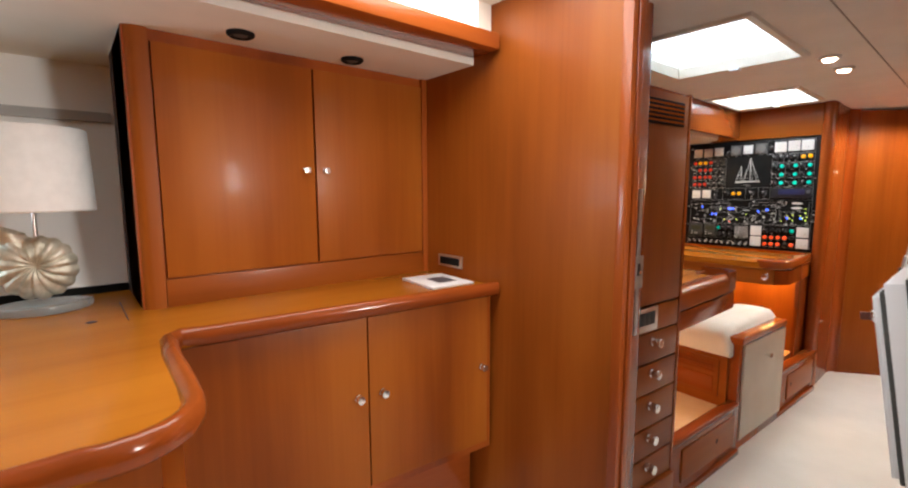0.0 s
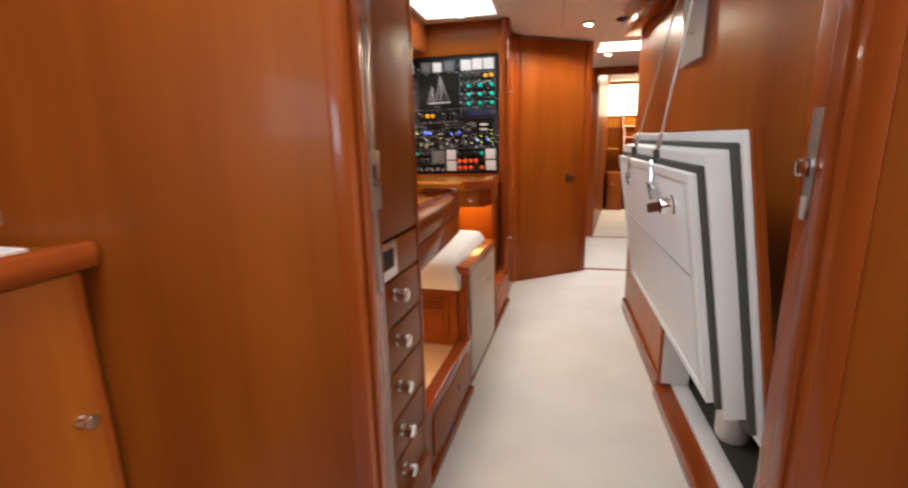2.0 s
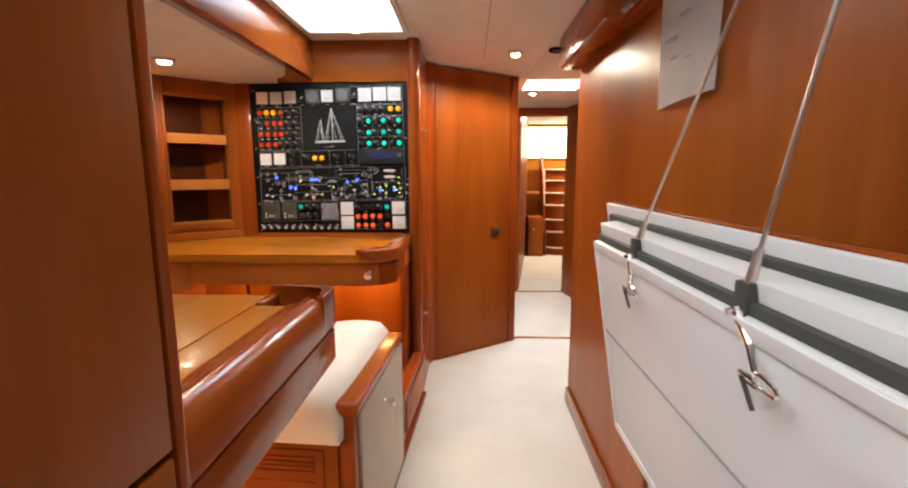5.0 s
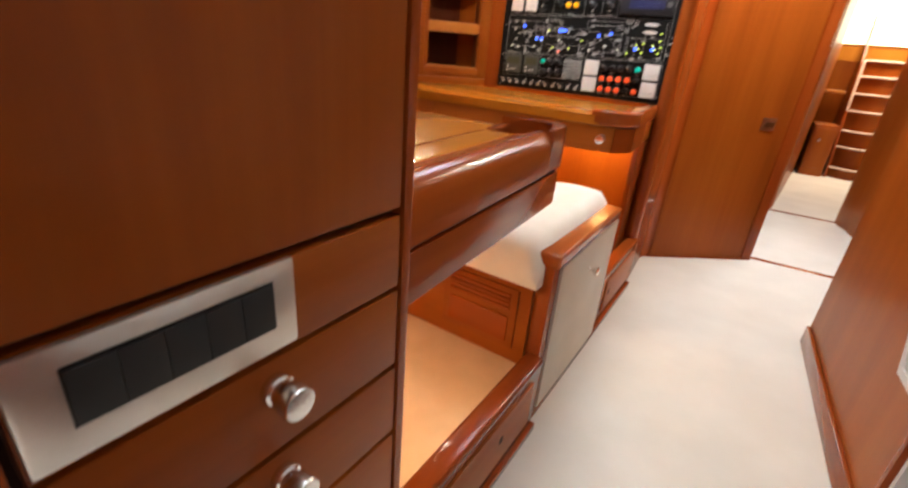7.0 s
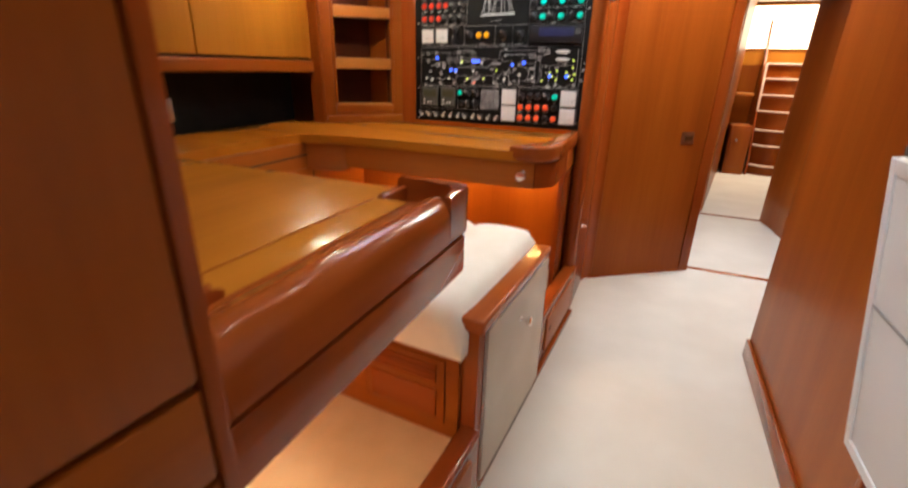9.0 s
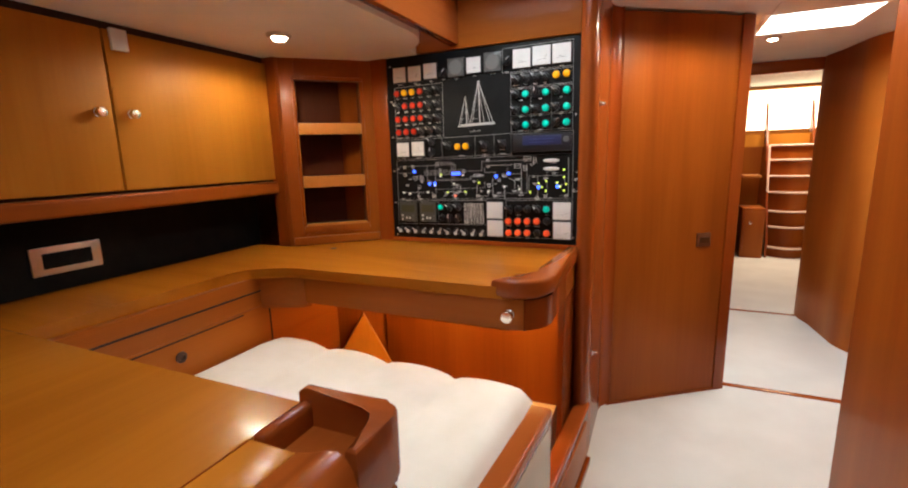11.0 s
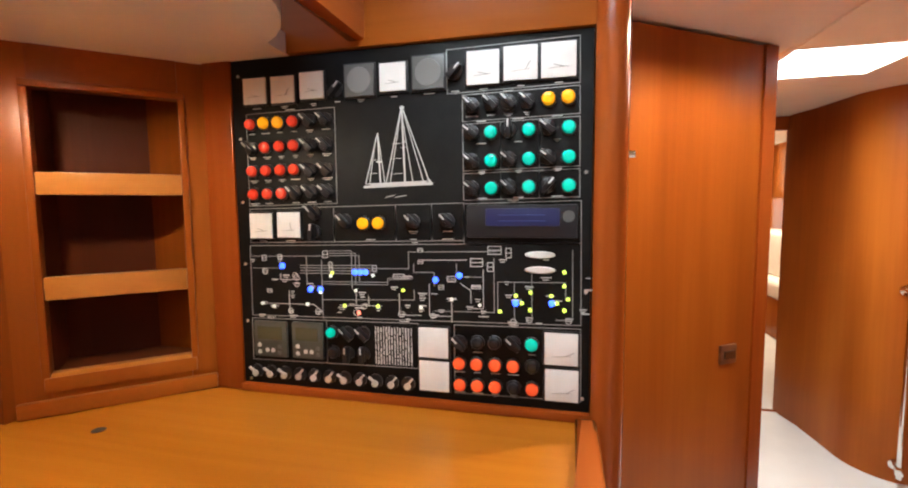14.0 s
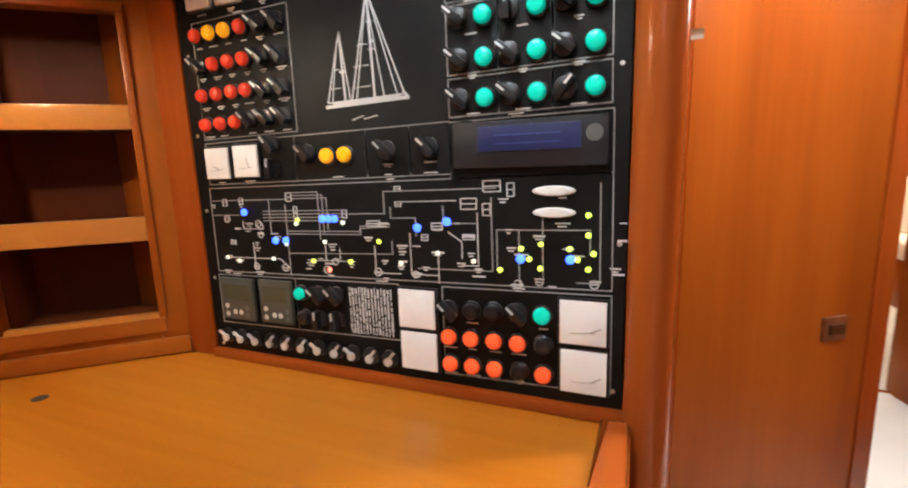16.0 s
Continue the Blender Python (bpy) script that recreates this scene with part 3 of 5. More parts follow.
# ---- lifted machinery hatch, hung on two wires ----
ht = thing("access_hatch", 0.52, 1.3, 0.67, "lifted white insulated hatch with grey gaskets hung on wires", "hatch")
LAYERS = (("inner_panel", WHITE, 0.468, 0.480, 0.785, 1.71, 0.68, 1.147), ("inner_gasket", GREY, 0.480, 0.491, 0.775, 1.72, 0.67, 1.160),
          ("insulation_block", WHITE, 0.491, 0.531, 0.768, 1.735, 0.65, 1.182), ("outer_gasket", GREY, 0.531, 0.545, 0.760, 1.80, 0.62, 1.192),
          ("outer_panel", WHITE, 0.545, 0.556, 0.748, 1.86, 0.60, 1.212), ("veneer", EDGE_V, 0.556, 0.574, 0.742, 1.87, 0.58, 1.214))
for nm, mt, x0, x1, y0, y1, z0, z1 in LAYERS:
    part(nm, box(B(), x0, x1, y0, y1, z0, z1, 0.004), mt, ht, {"veneer": "dark cherry veneer on the outer side", "inner_gasket": "dark grey rubber gasket", "outer_gasket": "dark grey rubber gasket"}.get(nm, ""))
# blue of the saloon's daylight on the near edge, painted as a strip
EDGE_DAYLIT = shader("daylight_tinted_edge", (0.60, 0.68, 0.73), 0.35, 0.2)
for nm, y0, y1, z0, z1 in (("rim", 0.785, 0.812, 0.68, 1.147), ("rim", 1.694, 1.71, 0.68, 1.147), ("rim", 0.812, 1.694, 1.127, 1.147), ("rim", 0.812, 1.694, 0.68, 0.70)):
    part(nm, box(B(), 0.4645, 0.4685, y0, y1, z0, z1, 0.0015, 3), WHITE, ht, "raised white border of the panel")
part("edge_strip", box(B(), 0.4660, 0.4685, 0.813, 0.830, 0.70, 1.127, 0.0008), EDGE_DAYLIT, ht, "edge strip with blue daylight put into its colour")
part("seam", box(B(), 0.4655, 0.4675, 0.830, 1.694, 0.934, 0.9375), shader("light_grey_seam", (0.36, 0.38, 0.39), 0.5), ht, "thin grey panel seam")
lk = part("lock", turned(B(), (0.469, 0.930, 1.070), (-1, 0, 0), [(0, 0.022), (0.004, 0.022), (0.006, 0.0175), (0.026, 0.0175), (0.029, 0.0155), (0.0295, 0.010)], 22), CHROME, ht, "chrome turn lock")
bm = turned(B(), (0.441, 0.930, 1.070), (-1, 0, 0), [(0, 0.0135), (0.003, 0.0135), (0.004, 0.010)], 18)
box(bm, 0.414, 0.438, 0.926, 0.934, 1.059, 1.081, 0.003)
part("turn_handle", bm, BROWN, lk, "dark brown turn key")
for ky, ry in ((1.180, 1.078), (1.515, 1.440)):
    eye = Vector((0.474, ky - 0.03, 1.150))
    ring_c = Vector((0.456, ry, 1.098))
    bm = rod(B(), tuple(eye), tuple(eye.lerp(ring_c, 0.5)), 0.0075, 0.0060, 10)
    rod(bm, tuple(eye.lerp(ring_c, 0.45)), tuple(ring_c + Vector((0, 0.014, 0.004))), 0.0050, 0.0040, 10)
    rod(bm, tuple(eye + Vector((-0.012, 0, 0))), tuple(eye + Vector((0.012, 0, 0))), 0.0042, sides=8)
    fx = part("shackle", bm, CHROME, ht, "chrome snap shackle")
    for nm, c, r, tilt in (("ring", ring_c, 0.017, 0.45), ("bail", ring_c + Vector((-0.003, 0.022, -0.004)), 0.013, 0.9)):
        bm = B()
        pts = [c + Vector((-0.006 * math.sin(a * math.pi / 8) * tilt, r * math.cos(a * math.pi / 8), r * (0.45 + 0.3 * tilt) * math.sin(a * math.pi / 8))) for a in range(17)]
        for p, q in zip(pts, pts[1:]):
            rod(bm, tuple(p), tuple(q), 0.0024, sides=8)
        part(nm, bm, CHROME, fx)
    bm = rod(B(), tuple(ring_c + Vector((-0.004, 0.034, -0.004))), tuple(ring_c + Vector((-0.003, 0.020, -0.036))), 0.0026, sides=8)
    part("pull_cord", bm, GREY, fx, "short dark pull cord")
    top = Vector((0.59, 1.06, 1.985))
    bot = Vector((0.486, ky - 0.028, 1.172))
    way = (top - bot).normalized()
    wr = part("wire", rod(B(), tuple(bot), tuple(top), 0.0026, sides=8), STEEL, ht, "thin steel wire")
    part("ferrule", rod(B(), tuple(bot), tuple(bot + way * 0.045), 0.0062, 0.0050, 10), STEEL, wr)
    part("clamp", box(B(), bot.x - 0.009, bot.x + 0.009, bot.y - 0.012, bot.y + 0.012, bot.z - 0.026, bot.z + 0.008, 0.004), GREY, wr, "dark wire clamp")
part("ceiling_hook", turned(B(), (0.59, 1.06, 1.99), (0, 0, -1), [(0, 0.02), (0.005, 0.02), (0.008, 0.008), (0.02, 0.008)], 14), CHROME, ht)
HINGE = Matrix.Translation((0.485, 0, 1.16)) @ Matrix.Rotation(radians(-9), 4, "Y") @ Matrix.Translation((-0.485, 0, -1.16))
for o in ht.children:
    if o.name.split(".")[0] not in ("wire", "ceiling_hook"):
        o.matrix_parent_inverse = world_of(ht).inverted() @ HINGE

# ---- doorway between saloon and passage ----
setting("trim_door_casing_port", box(B(), -0.135, -0.100, 0.575, 0.695, 0, 2.05, 0.004), EDGE_V, "cherry door jamb of the saloon doorway")
setting("trim_door_casing_starboard", box(B(), 0.605, 0.645, 0.575, 0.695, 0, 2.05, 0.004), EDGE_V, "cherry door jamb of the saloon doorway")
setting("trim_door_stop", box(B(), -0.101, -0.092, 0.60, 0.635, 0, 2.05, 0.003), EDGE_V, "dark stop bead on the jamb")
setting("trim_door_stop_starboard", box(B(), 0.597, 0.606, 0.60, 0.635, 0, 2.05, 0.003), EDGE_V, "dark stop bead on the jamb")
st = thing("strike_plate", -0.10, 0.66, 0.95, "long satin steel strike plate let into the jamb", "strike plate")
part("plate", box(B(), -0.1005, -0.0965, 0.648, 0.672, 0.93, 1.42, 0.001), JAMB, st)
part("keeper", box(B(), -0.1005, -0.094, 0.636, 0.690, 1.09, 1.20, 0.002), JAMB, st)
part("latch_hole", box(B(), -0.0945, -0.0932, 0.652, 0.668, 1.135, 1.175), SHADOW, st, "dark latch hole")
part("bolt", rod(B(), (-0.096, 0.66, 1.145), (-0.088, 0.66, 1.145), 0.006), CHROME, st)
st = thing("door_lock", 0.603, 0.65, 1.10, "chrome door lock with a lever on the jamb", "lock")
part("plate", box(B(), 0.599, 0.606, 0.640, 0.668, 1.10, 1.25, 0.002), JAMB, st)
part("lever", box(B(), 0.580, 0.602, 0.645, 0.66, 1.15, 1.178, 0.006), CHROME, st)
part("cover", box(B(), 0.596, 0.600, 0.644, 0.662, 1.085, 1.12, 0.002), STEEL, st, "satin lower plate")

# ---- drawer tower ----
tw = thing("drawer_tower", -0.45, 0.92, 0, "tall cherry cabinet with vent plate and five knobbed drawers", "cabinet")
part("body", box(B(), -0.80, -0.183, 0.695, 1.15, 0.0, 1.785), SHADOW, tw)
part("edge_post", box(B(), -0.80, -0.163, 1.143, 1.160, 0.20, 1.79, 0.003), EDGE_V, tw)
part("edge_post", box(B(), -0.80, -0.160, 0.695, 0.748, 0.0, 1.79, 0.003), EDGE_V, tw)
dd = part("tall_door", box(B(), -0.185, -0.165, 0.755, 1.139, 0.976, 1.78, 0.003), WOOD_V, tw)
part("vent_grille", box(B(), -0.165, -0.160, 0.80, 1.10, 1.66, 1.75, 0.002), BLACK, dd, "black vent grille")
for k in range(5):
    part("slat", box(B(), -0.161, -0.157, 0.805, 1.095, 1.668 + 0.016 * k, 1.676 + 0.016 * k), EDGE, dd)
part("switch_rail", box(B(), -0.185, -0.165, 0.755, 1.139, 0.866, 0.966, 0.003), WOOD_Y, tw)
vp = part("vent_plate", box(B(), -0.166, -0.158, 0.757, 0.974, 0.873, 0.968, 0.004), STEEL, tw, "satin steel plate with black louvres")
part("louvre_bed", box(B(), -0.1595, -0.1575, 0.787, 0.949, 0.900, 0.951), BLACK, vp)
for k in range(5):
    part("louvre", box(B(), -0.159, -0.1545, 0.788 + 0.032 * k, 0.8196 + 0.032 * k, 0.902, 0.949, 0.0012), PLASTIC_DARK, vp)
LINES = (0.862, 0.734, 0.606, 0.462, 0.335, 0.21)
for z1, z0 in zip(LINES, LINES[1:]):
    d = part("drawer", box(B(), -0.185, -0.165, 0.755, 1.139, z0 + 0.005, z1 - 0.003, 0.003), WOOD_Y, tw)
    knob(d, -0.165, 0.945, (z0 + z1) / 2 + 0.028, (1, 0, 0), 1.4)
part("plinth", box(B(), -0.80, -0.15, 0.695, 1.15, 0.0, 0.205, 0.004), WOOD_Y, tw)
swing(tw, -0.165, 1.147, -3.8)

# ---- footwell, sills, platform ----
setting("floor_platform", box(B(), -1.95, -0.222, 1.15, 3.235, 0.0, 0.24), MAT, "beige carpeted platform below the seat")
for y0, y1, hole in ((1.125, 1.885, 1.627), (2.51, 3.19, 2.72)):
    sl = thing("platform_drawer", -0.15, (y0 + y1) / 2, 0, "cherry sill with a shallow drawer under the platform", "drawer", "platform drawers")
    part("sill", box(B(), -0.180, -0.138, y0, y1, 0.0, 0.285, 0.006), EDGE, sl)
    part("cap", box(B(), -0.195, -0.132, y0, y1, 0.262, 0.292, 0.012, 3), EDGE, sl)
    f = part("drawer_front", box(B(), -0.140, -0.130, y0 + 0.16, y1 - 0.06, 0.075, 0.235, 0.003), WOOD_Y, sl)
    part("finger_hole", turned(B(), (-0.131, hole, 0.165), (1, 0, 0), [(0, 0.013), (0.002, 0.013)], 16), SHADOW, f)
    part("toe_strip", box(B(), -0.139, -0.124, y0, y1, 0.0, 0.03, 0.003), EDGE, sl)
    swing(sl, -0.124, 1.93 if y0 < 2 else 2.35, -3.75)

# ---- navigator's seat ----
se = thing("navigator_seat", -0.65, 2.17, 0.24, "built-in cherry bench seat with white quilted cushion", "seat")
part("box_front", box(B(), -1.2, -0.19, 1.865, 1.885, 0.24, 0.535, 0.003), WOOD_X, se)
gr = part("vent_panel", box(B(), -0.50, -0.23, 1.858, 1.866, 0.29, 0.50, 0.003), WOOD_X, se, "louvred cherry vent panel")
for k in range(4):
    part("slat", box(B(), -0.475, -0.255, 1.852, 1.860, 0.425 + 0.015 * k, 0.435 + 0.015 * k, 0.002), EDGE_X, gr)
part("lower_field", box(B(), -0.475, -0.255, 1.854, 1.860, 0.31, 0.40, 0.003), EDGE_X, gr)
part("box", box(B(), -1.2, -0.19, 1.885, 2.50, 0.24, 0.53), WOOD_X, se)
bm = B()
NX, PROFILE = 44, ((1.838, 0.533), (1.832, 0.56), (1.834, 0.60), (1.850, 0.64), (1.885, 0.668), (1.95, 0.682), (2.10, 0.688), (2.30, 0.690), (2.42, 0.694), (2.49, 0.688), (2.53, 0.655), (2.54, 0.60), (2.54, 0.533))
cols = []
for i in range(NX + 1):
    x = -1.2 + (1.2 - 0.172) * i / NX
    w = abs(math.sin(math.pi * (x + 0.172) / 0.257)) ** 0.5
    e = 1 - max(0, 1 - (-0.172 - x) / 0.05) ** 2 * 0.5
    cols.append([bm.verts.new((x, 2.18 + (y - 2.18) * (1 if y < 2.2 else 0.94 + 0.06 * w), 0.533 + (z - 0.533) * (0.91 + 0.09 * w) * e)) for y, z in PROFILE])
for a, b in zip(cols, cols[1:]):
    for j in range(len(PROFILE) - 1):
        bm.faces.new((a[j], a[j + 1], b[j + 1], b[j]))
bm.faces.new(cols[0]), bm.faces.new(cols[-1])
part("cushion", bm, FABRIC, se, "white quilted cushion", 60)
cp = part("end_panel", box(B(), -0.20, -0.142, 1.880, 2.50, 0.0, 0.60, 0.004), EDGE_V, se, "cherry end panel")
part("cap_rail", box(B(), -0.205, -0.128, 1.876, 2.50, 0.598, 0.640, 0.014, 4), EDGE, se, "rounded cherry cap rail")
dw = part("locker_door", box(B(), -0.143, -0.131, 1.922, 2.495, 0.06, 0.592, 0.004), mottled("grey_laminate", (0.52, 0.47, 0.38), (0.58, 0.53, 0.44), 5, 0.4, 0.03), cp, "pale grey laminate door")
part("knob", turned(B(), (-0.131, 2.20, 0.485), (1, 0, 0), [(0, 0.009), (0.008, 0.007), (0.018, 0.008), (0.022, 0.015), (0.032, 0.016), (0.036, 0.010)]), CHROME, se, "chrome knob")

swing(se, -0.128, 2.06, -3.8)

# ---- chart table ----
tb = thing("chart_table", -0.6, 1.47, 0.24, "varnished cherry chart table with rounded raised front rail", "table")
part("top", box(B(), -1.26, -0.336, 1.162, 1.80, 0.945, 0.985, 0.003), TOP_Y, tb)
part("border", box(B(), -0.3345, -0.258, 1.162, 1.70, 0.945, 0.986, 0.003), TOP_Y, tb)
section = [(-0.256, 0.915), (-0.256, 0.987), (-0.238, 0.990), (-0.220, 0.997), (-0.205, 1.003), (-0.192, 1.003), (-0.180, 0.997), (-0.171, 0.984), (-0.166, 0.966), (-0.165, 0.912)]
bm = B()
ends = [[bm.verts.new((x, y, z)) for x, z in section] for y in (1.162, 1.70)]
for j in range(len(section) - 1):
    bm.faces.new((ends[0][j], ends[0][j + 1], ends[1][j + 1], ends[1][j]))
bm.faces.new((ends[0][-1], ends[0][0], ends[1][0], ends[1][-1])), bm.faces.new(ends[0]), bm.faces.new(ends[1][::-1])
part("front_rail", bm, EDGE, tb, "rounded glossy front rail", 50)
inner = [(-0.256, 1.252)] + [(-0.256 - 0.05 * (1 - math.cos(a * math.pi / 12)), 1.252 - 0.05 * math.sin(a * math.pi / 12)) for a in range(1, 7)] + [(-1.2, 1.202)]
part("aft_rail", prism(B(), [(-1.2, 1.162), (-0.250, 1.162)] + inner, 0.94, 1.006, 0.010, 3), EDGE_X, tb, "rounded rail along the tower", 50)
bm = box(B(), -0.335, -0.312, 1.70, 1.805, 0.93, 0.993, 0.010, 3)
prism(bm, [(-0.335, 1.792), (-0.215, 1.792), (-0.192, 1.782), (-0.182, 1.765), (-0.182, 1.70), (-0.165, 1.70), (-0.165, 1.775)] + arc(-0.195, 1.785, 0.03, 0, 90, 5) + [(-0.335, 1.815)], 0.912, 1.010, 0.008, 3)
part("corner_tray", bm, EDGE_X, tb, "scooped corner tray in the rail")
part("tray_floor", box(B(), -0.33, -0.17, 1.69, 1.80, 0.93, 0.955), EDGE, tb)
part("apron", box(B(), -1.2, -0.168, 1.162, 1.79, 0.818, 0.902, 0.005), EDGE, tb, "cherry apron below a dark seam")
part("seam", box(B(), -1.2, -0.175, 1.162, 1.788, 0.900, 0.916), SHADOW, tb)
part("lid_seam", box(B(), -0.336, -0.3345, 1.162, 1.695, 0.984, 0.9865), EDGE, tb)
part("strip_light", box(B(), -0.92, -0.28, 1.285, 1.315, 0.805, 0.819), WHITE, tb)
part("bearer", box(B(), -1.2, -0.9, 1.162, 1.76, 0.24, 0.84, 0.004), WOOD_V, tb)

# ---- desk under the switchboard ----
dk = thing("navigation_desk", -0.7, 2.9, 0.24, "varnished cherry L-shaped desk with a rounded corner", "desk")
outline = [(-1.62, 1.80), (-1.255, 1.80), (-1.255, 2.45), (-1.235, 2.52), (-1.12, 2.58), (-1.06, 2.592), (-0.27, 2.585)] + arc(-0.265, 2.705, 0.12, -90, 0, 8) + [(-0.145, 3.20), (-1.09, 3.20), (-1.42, 2.92), (-1.62, 2.92)]
part("top", prism(B(), outline, 0.915, 0.952, 0.010, 3), TOP_X, dk)
rail = [(-0.31, 2.588), (-0.27, 2.581)] + arc(-0.262, 2.702, 0.123, -90, 0, 8) + [(-0.139, 3.17), (-0.185, 3.17), (-0.190, 2.77)] + arc(-0.275, 2.722, 0.075, 0, -80, 6)
part("corner_rail", prism(B(), rail, 0.917, 0.975, 0.014, 3), EDGE, dk, "raised rounded corner rail", 50)
apron = [(-1.06, 2.605), (-0.27, 2.60)] + arc(-0.265, 2.71, 0.112, -90, 0, 8) + [(-0.153, 3.20), (-0.18, 3.20), (-0.18, 2.72), (-0.27, 2.63), (-1.06, 2.635)]
part("apron", prism(B(), apron, 0.812, 0.912, 0.006), WOOD_X, dk)
part("apron_joint", box(B(), -0.2115, -0.2100, 2.5985, 2.612, 0.815, 0.911), EDGE_V, dk)
part("apron_corner", prism(B(), [(-0.21, 2.603)] + arc(-0.262, 2.71, 0.114, -62, 0, 6) + [(-0.148, 2.95), (-0.152, 2.95)] + arc(-0.265, 2.71, 0.111, 0, -60, 6), 0.814, 0.910), EDGE_V, dk, "darker rounded apron corner")
knob(dk, -0.255, 2.60, 0.866, (0, -1, 0), 1.35)
part("port_apron", box(B(), -1.60, -1.229, 1.80, 2.99, 0.80, 0.915, 0.004), WOOD_Y, dk)
part("diagonal_apron", prism(B(), [(-1.236, 2.545), (-1.08, 2.605), (-1.06, 2.635), (-1.236, 2.60)], 0.79, 0.912, 0.003), WOOD_X, dk)
part("port_front", box(B(), -1.62, -1.228, 1.162, 2.99, 0.24, 0.80, 0.004), WOOD_Y, dk)
part("groove", box(B(), -1.232, -1.2262, 1.70, 2.586, 0.857, 0.863), SHADOW, dk)
part("groove", box(B(), -1.232, -1.2262, 2.580, 2.586, 0.30, 0.857), SHADOW, dk)
part("groove", box(B(), -1.232, -1.2262, 1.95, 2.46, 0.788, 0.793), SHADOW, dk)
part("finger_ring", turned(B(), (-1.216, 2.20, 0.741), (1, 0, 0), [(0, 0.018), (0.005, 0.018), (0.006, 0.010), (0.002, 0.009)], 18), shader("dark_ring", (0.05, 0.02, 0.012), 0.4), dk, "dark finger ring")
part("knee_back", box(B(), -1.09, -0.152, 3.195, 3.235, 0.24, 0.915), WOOD_V, dk)
part("knee_side", box(B(), -0.175, -0.155, 2.95, 3.19, 0.24, 0.815), EDGE_V, dk)
bm = B()
g0 = [bm.verts.new(p) for p in ((-1.14, 3.07, 0.60), (-0.96, 3.12, 0.24), (-1.226, 2.82, 0.30))]
g1 = [bm.verts.new(p) for p in ((-1.16, 3.10, 0.60), (-0.98, 3.15, 0.24), (-1.246, 2.85, 0.30))]
bm.faces.new(g0), bm.faces.new(g1[::-1])
for k in range(3):
    bm.faces.new((g0[k], g0[(k + 1) % 3], g1[(k + 1) % 3], g1[k]))
part("corner_gusset", bm, LAMPLIT, dk, "sloping triangular corner panel")
part("cable_hole", turned(B(), (-1.177, 2.935, 0.9515), (0, 0, 1), [(0, 0.014), (0.0015, 0.013)], 16), SHADOW, dk, "small dark cable hole")
part("strip_light", box(B(), -0.98, -0.20, 3.06, 3.09, 0.885, 0.90), WHITE, dk)

# ---- corner shelves, set diagonally ----
ang = math.atan2(3.215 - 2.91, -1.09 + 1.42)
CM = Matrix.Translation((-1.42, 2.91, 0)) @ Matrix.Rotation(ang, 4, "Z")
LEN = math.hypot(0.305, 0.33)
cs = thing("corner_shelves", -1.25, 3.06, 0.952, "diagonal cherry corner unit with three open niches", "shelves")


def diagonal(s0, s1, d0, d1, z0, z1, bevel=0.0):
    bm = box(B(), s0, s1, d0, d1, z0, z1, bevel)
    bm.transform(CM)
    return bm


N0, N1 = 0.092, 0.372
part("stile", diagonal(0.0, N0, 0.0, 0.03, 0.952, 1.785, 0.003), WOOD_V, cs)
part("stile", diagonal(N1, LEN, 0.0, 0.03, 0.952, 1.785, 0.003), WOOD_V, cs)
part("top_rail", diagonal(N0, N1, 0.0, 0.03, 1.692, 1.785), WOOD_Y, cs)
part("bottom_rail", diagonal(N0, N1, 0.0, 0.03, 0.952, 1.005), WOOD_X, cs)
part("base_moulding", diagonal(0.03, LEN - 0.02, -0.016, 0.003, 0.953, 0.99, 0.005), WOOD_X, cs)
part("frame_moulding", diagonal(N0 - 0.012, N1 + 0.012, -0.008, 0.004, 1.005, 1.04, 0.004), WOOD_X, cs)
part("bottom_lip", diagonal(N0, N1, -0.005, 0.02, 1.030, 1.050, 0.004), PALE, cs, "pale wooden shelf lip")
for s0, s1 in ((N0 - 0.016, N0), (N1, N1 + 0.016)):
    part("side_moulding", diagonal(s0, s1, -0.007, 0.003, 1.04, 1.692, 0.004), WOOD_V, cs)
part("top_moulding", diagonal(N0 - 0.016, N1 + 0.016, -0.007, 0.003, 1.6925, 1.709, 0.004), WOOD_X, cs)
for z0, z1 in ((1.457, 1.508), (1.218, 1.271)):
    part("shelf_lip", diagonal(N0, N1, -0.004, 0.02, z0, z1, 0.004), PALE, cs, "pale wooden shelf lip")
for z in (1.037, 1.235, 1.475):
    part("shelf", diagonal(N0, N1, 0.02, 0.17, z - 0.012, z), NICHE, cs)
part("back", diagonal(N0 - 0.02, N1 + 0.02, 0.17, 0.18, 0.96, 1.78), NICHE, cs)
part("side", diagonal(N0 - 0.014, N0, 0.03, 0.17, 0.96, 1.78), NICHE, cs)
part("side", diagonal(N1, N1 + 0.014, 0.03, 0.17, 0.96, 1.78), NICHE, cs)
part("lower_panel", diagonal(-0.02, LEN, 0.01, 0.03, 0.24, 0.915), WOOD_V, cs)
setting("trim_board_side", box(B(), -1.10, -1.018, 3.195, 3.235, 0.952, 1.80, 0.003), EDGE_V, "cherry strip beside the switchboard")
setting("trim_board_rail", box(B(), -1.02, -0.15, 3.185, 3.235, 0.952, 0.972, 0.004), EDGE_X, "cherry rail below the switchboard")
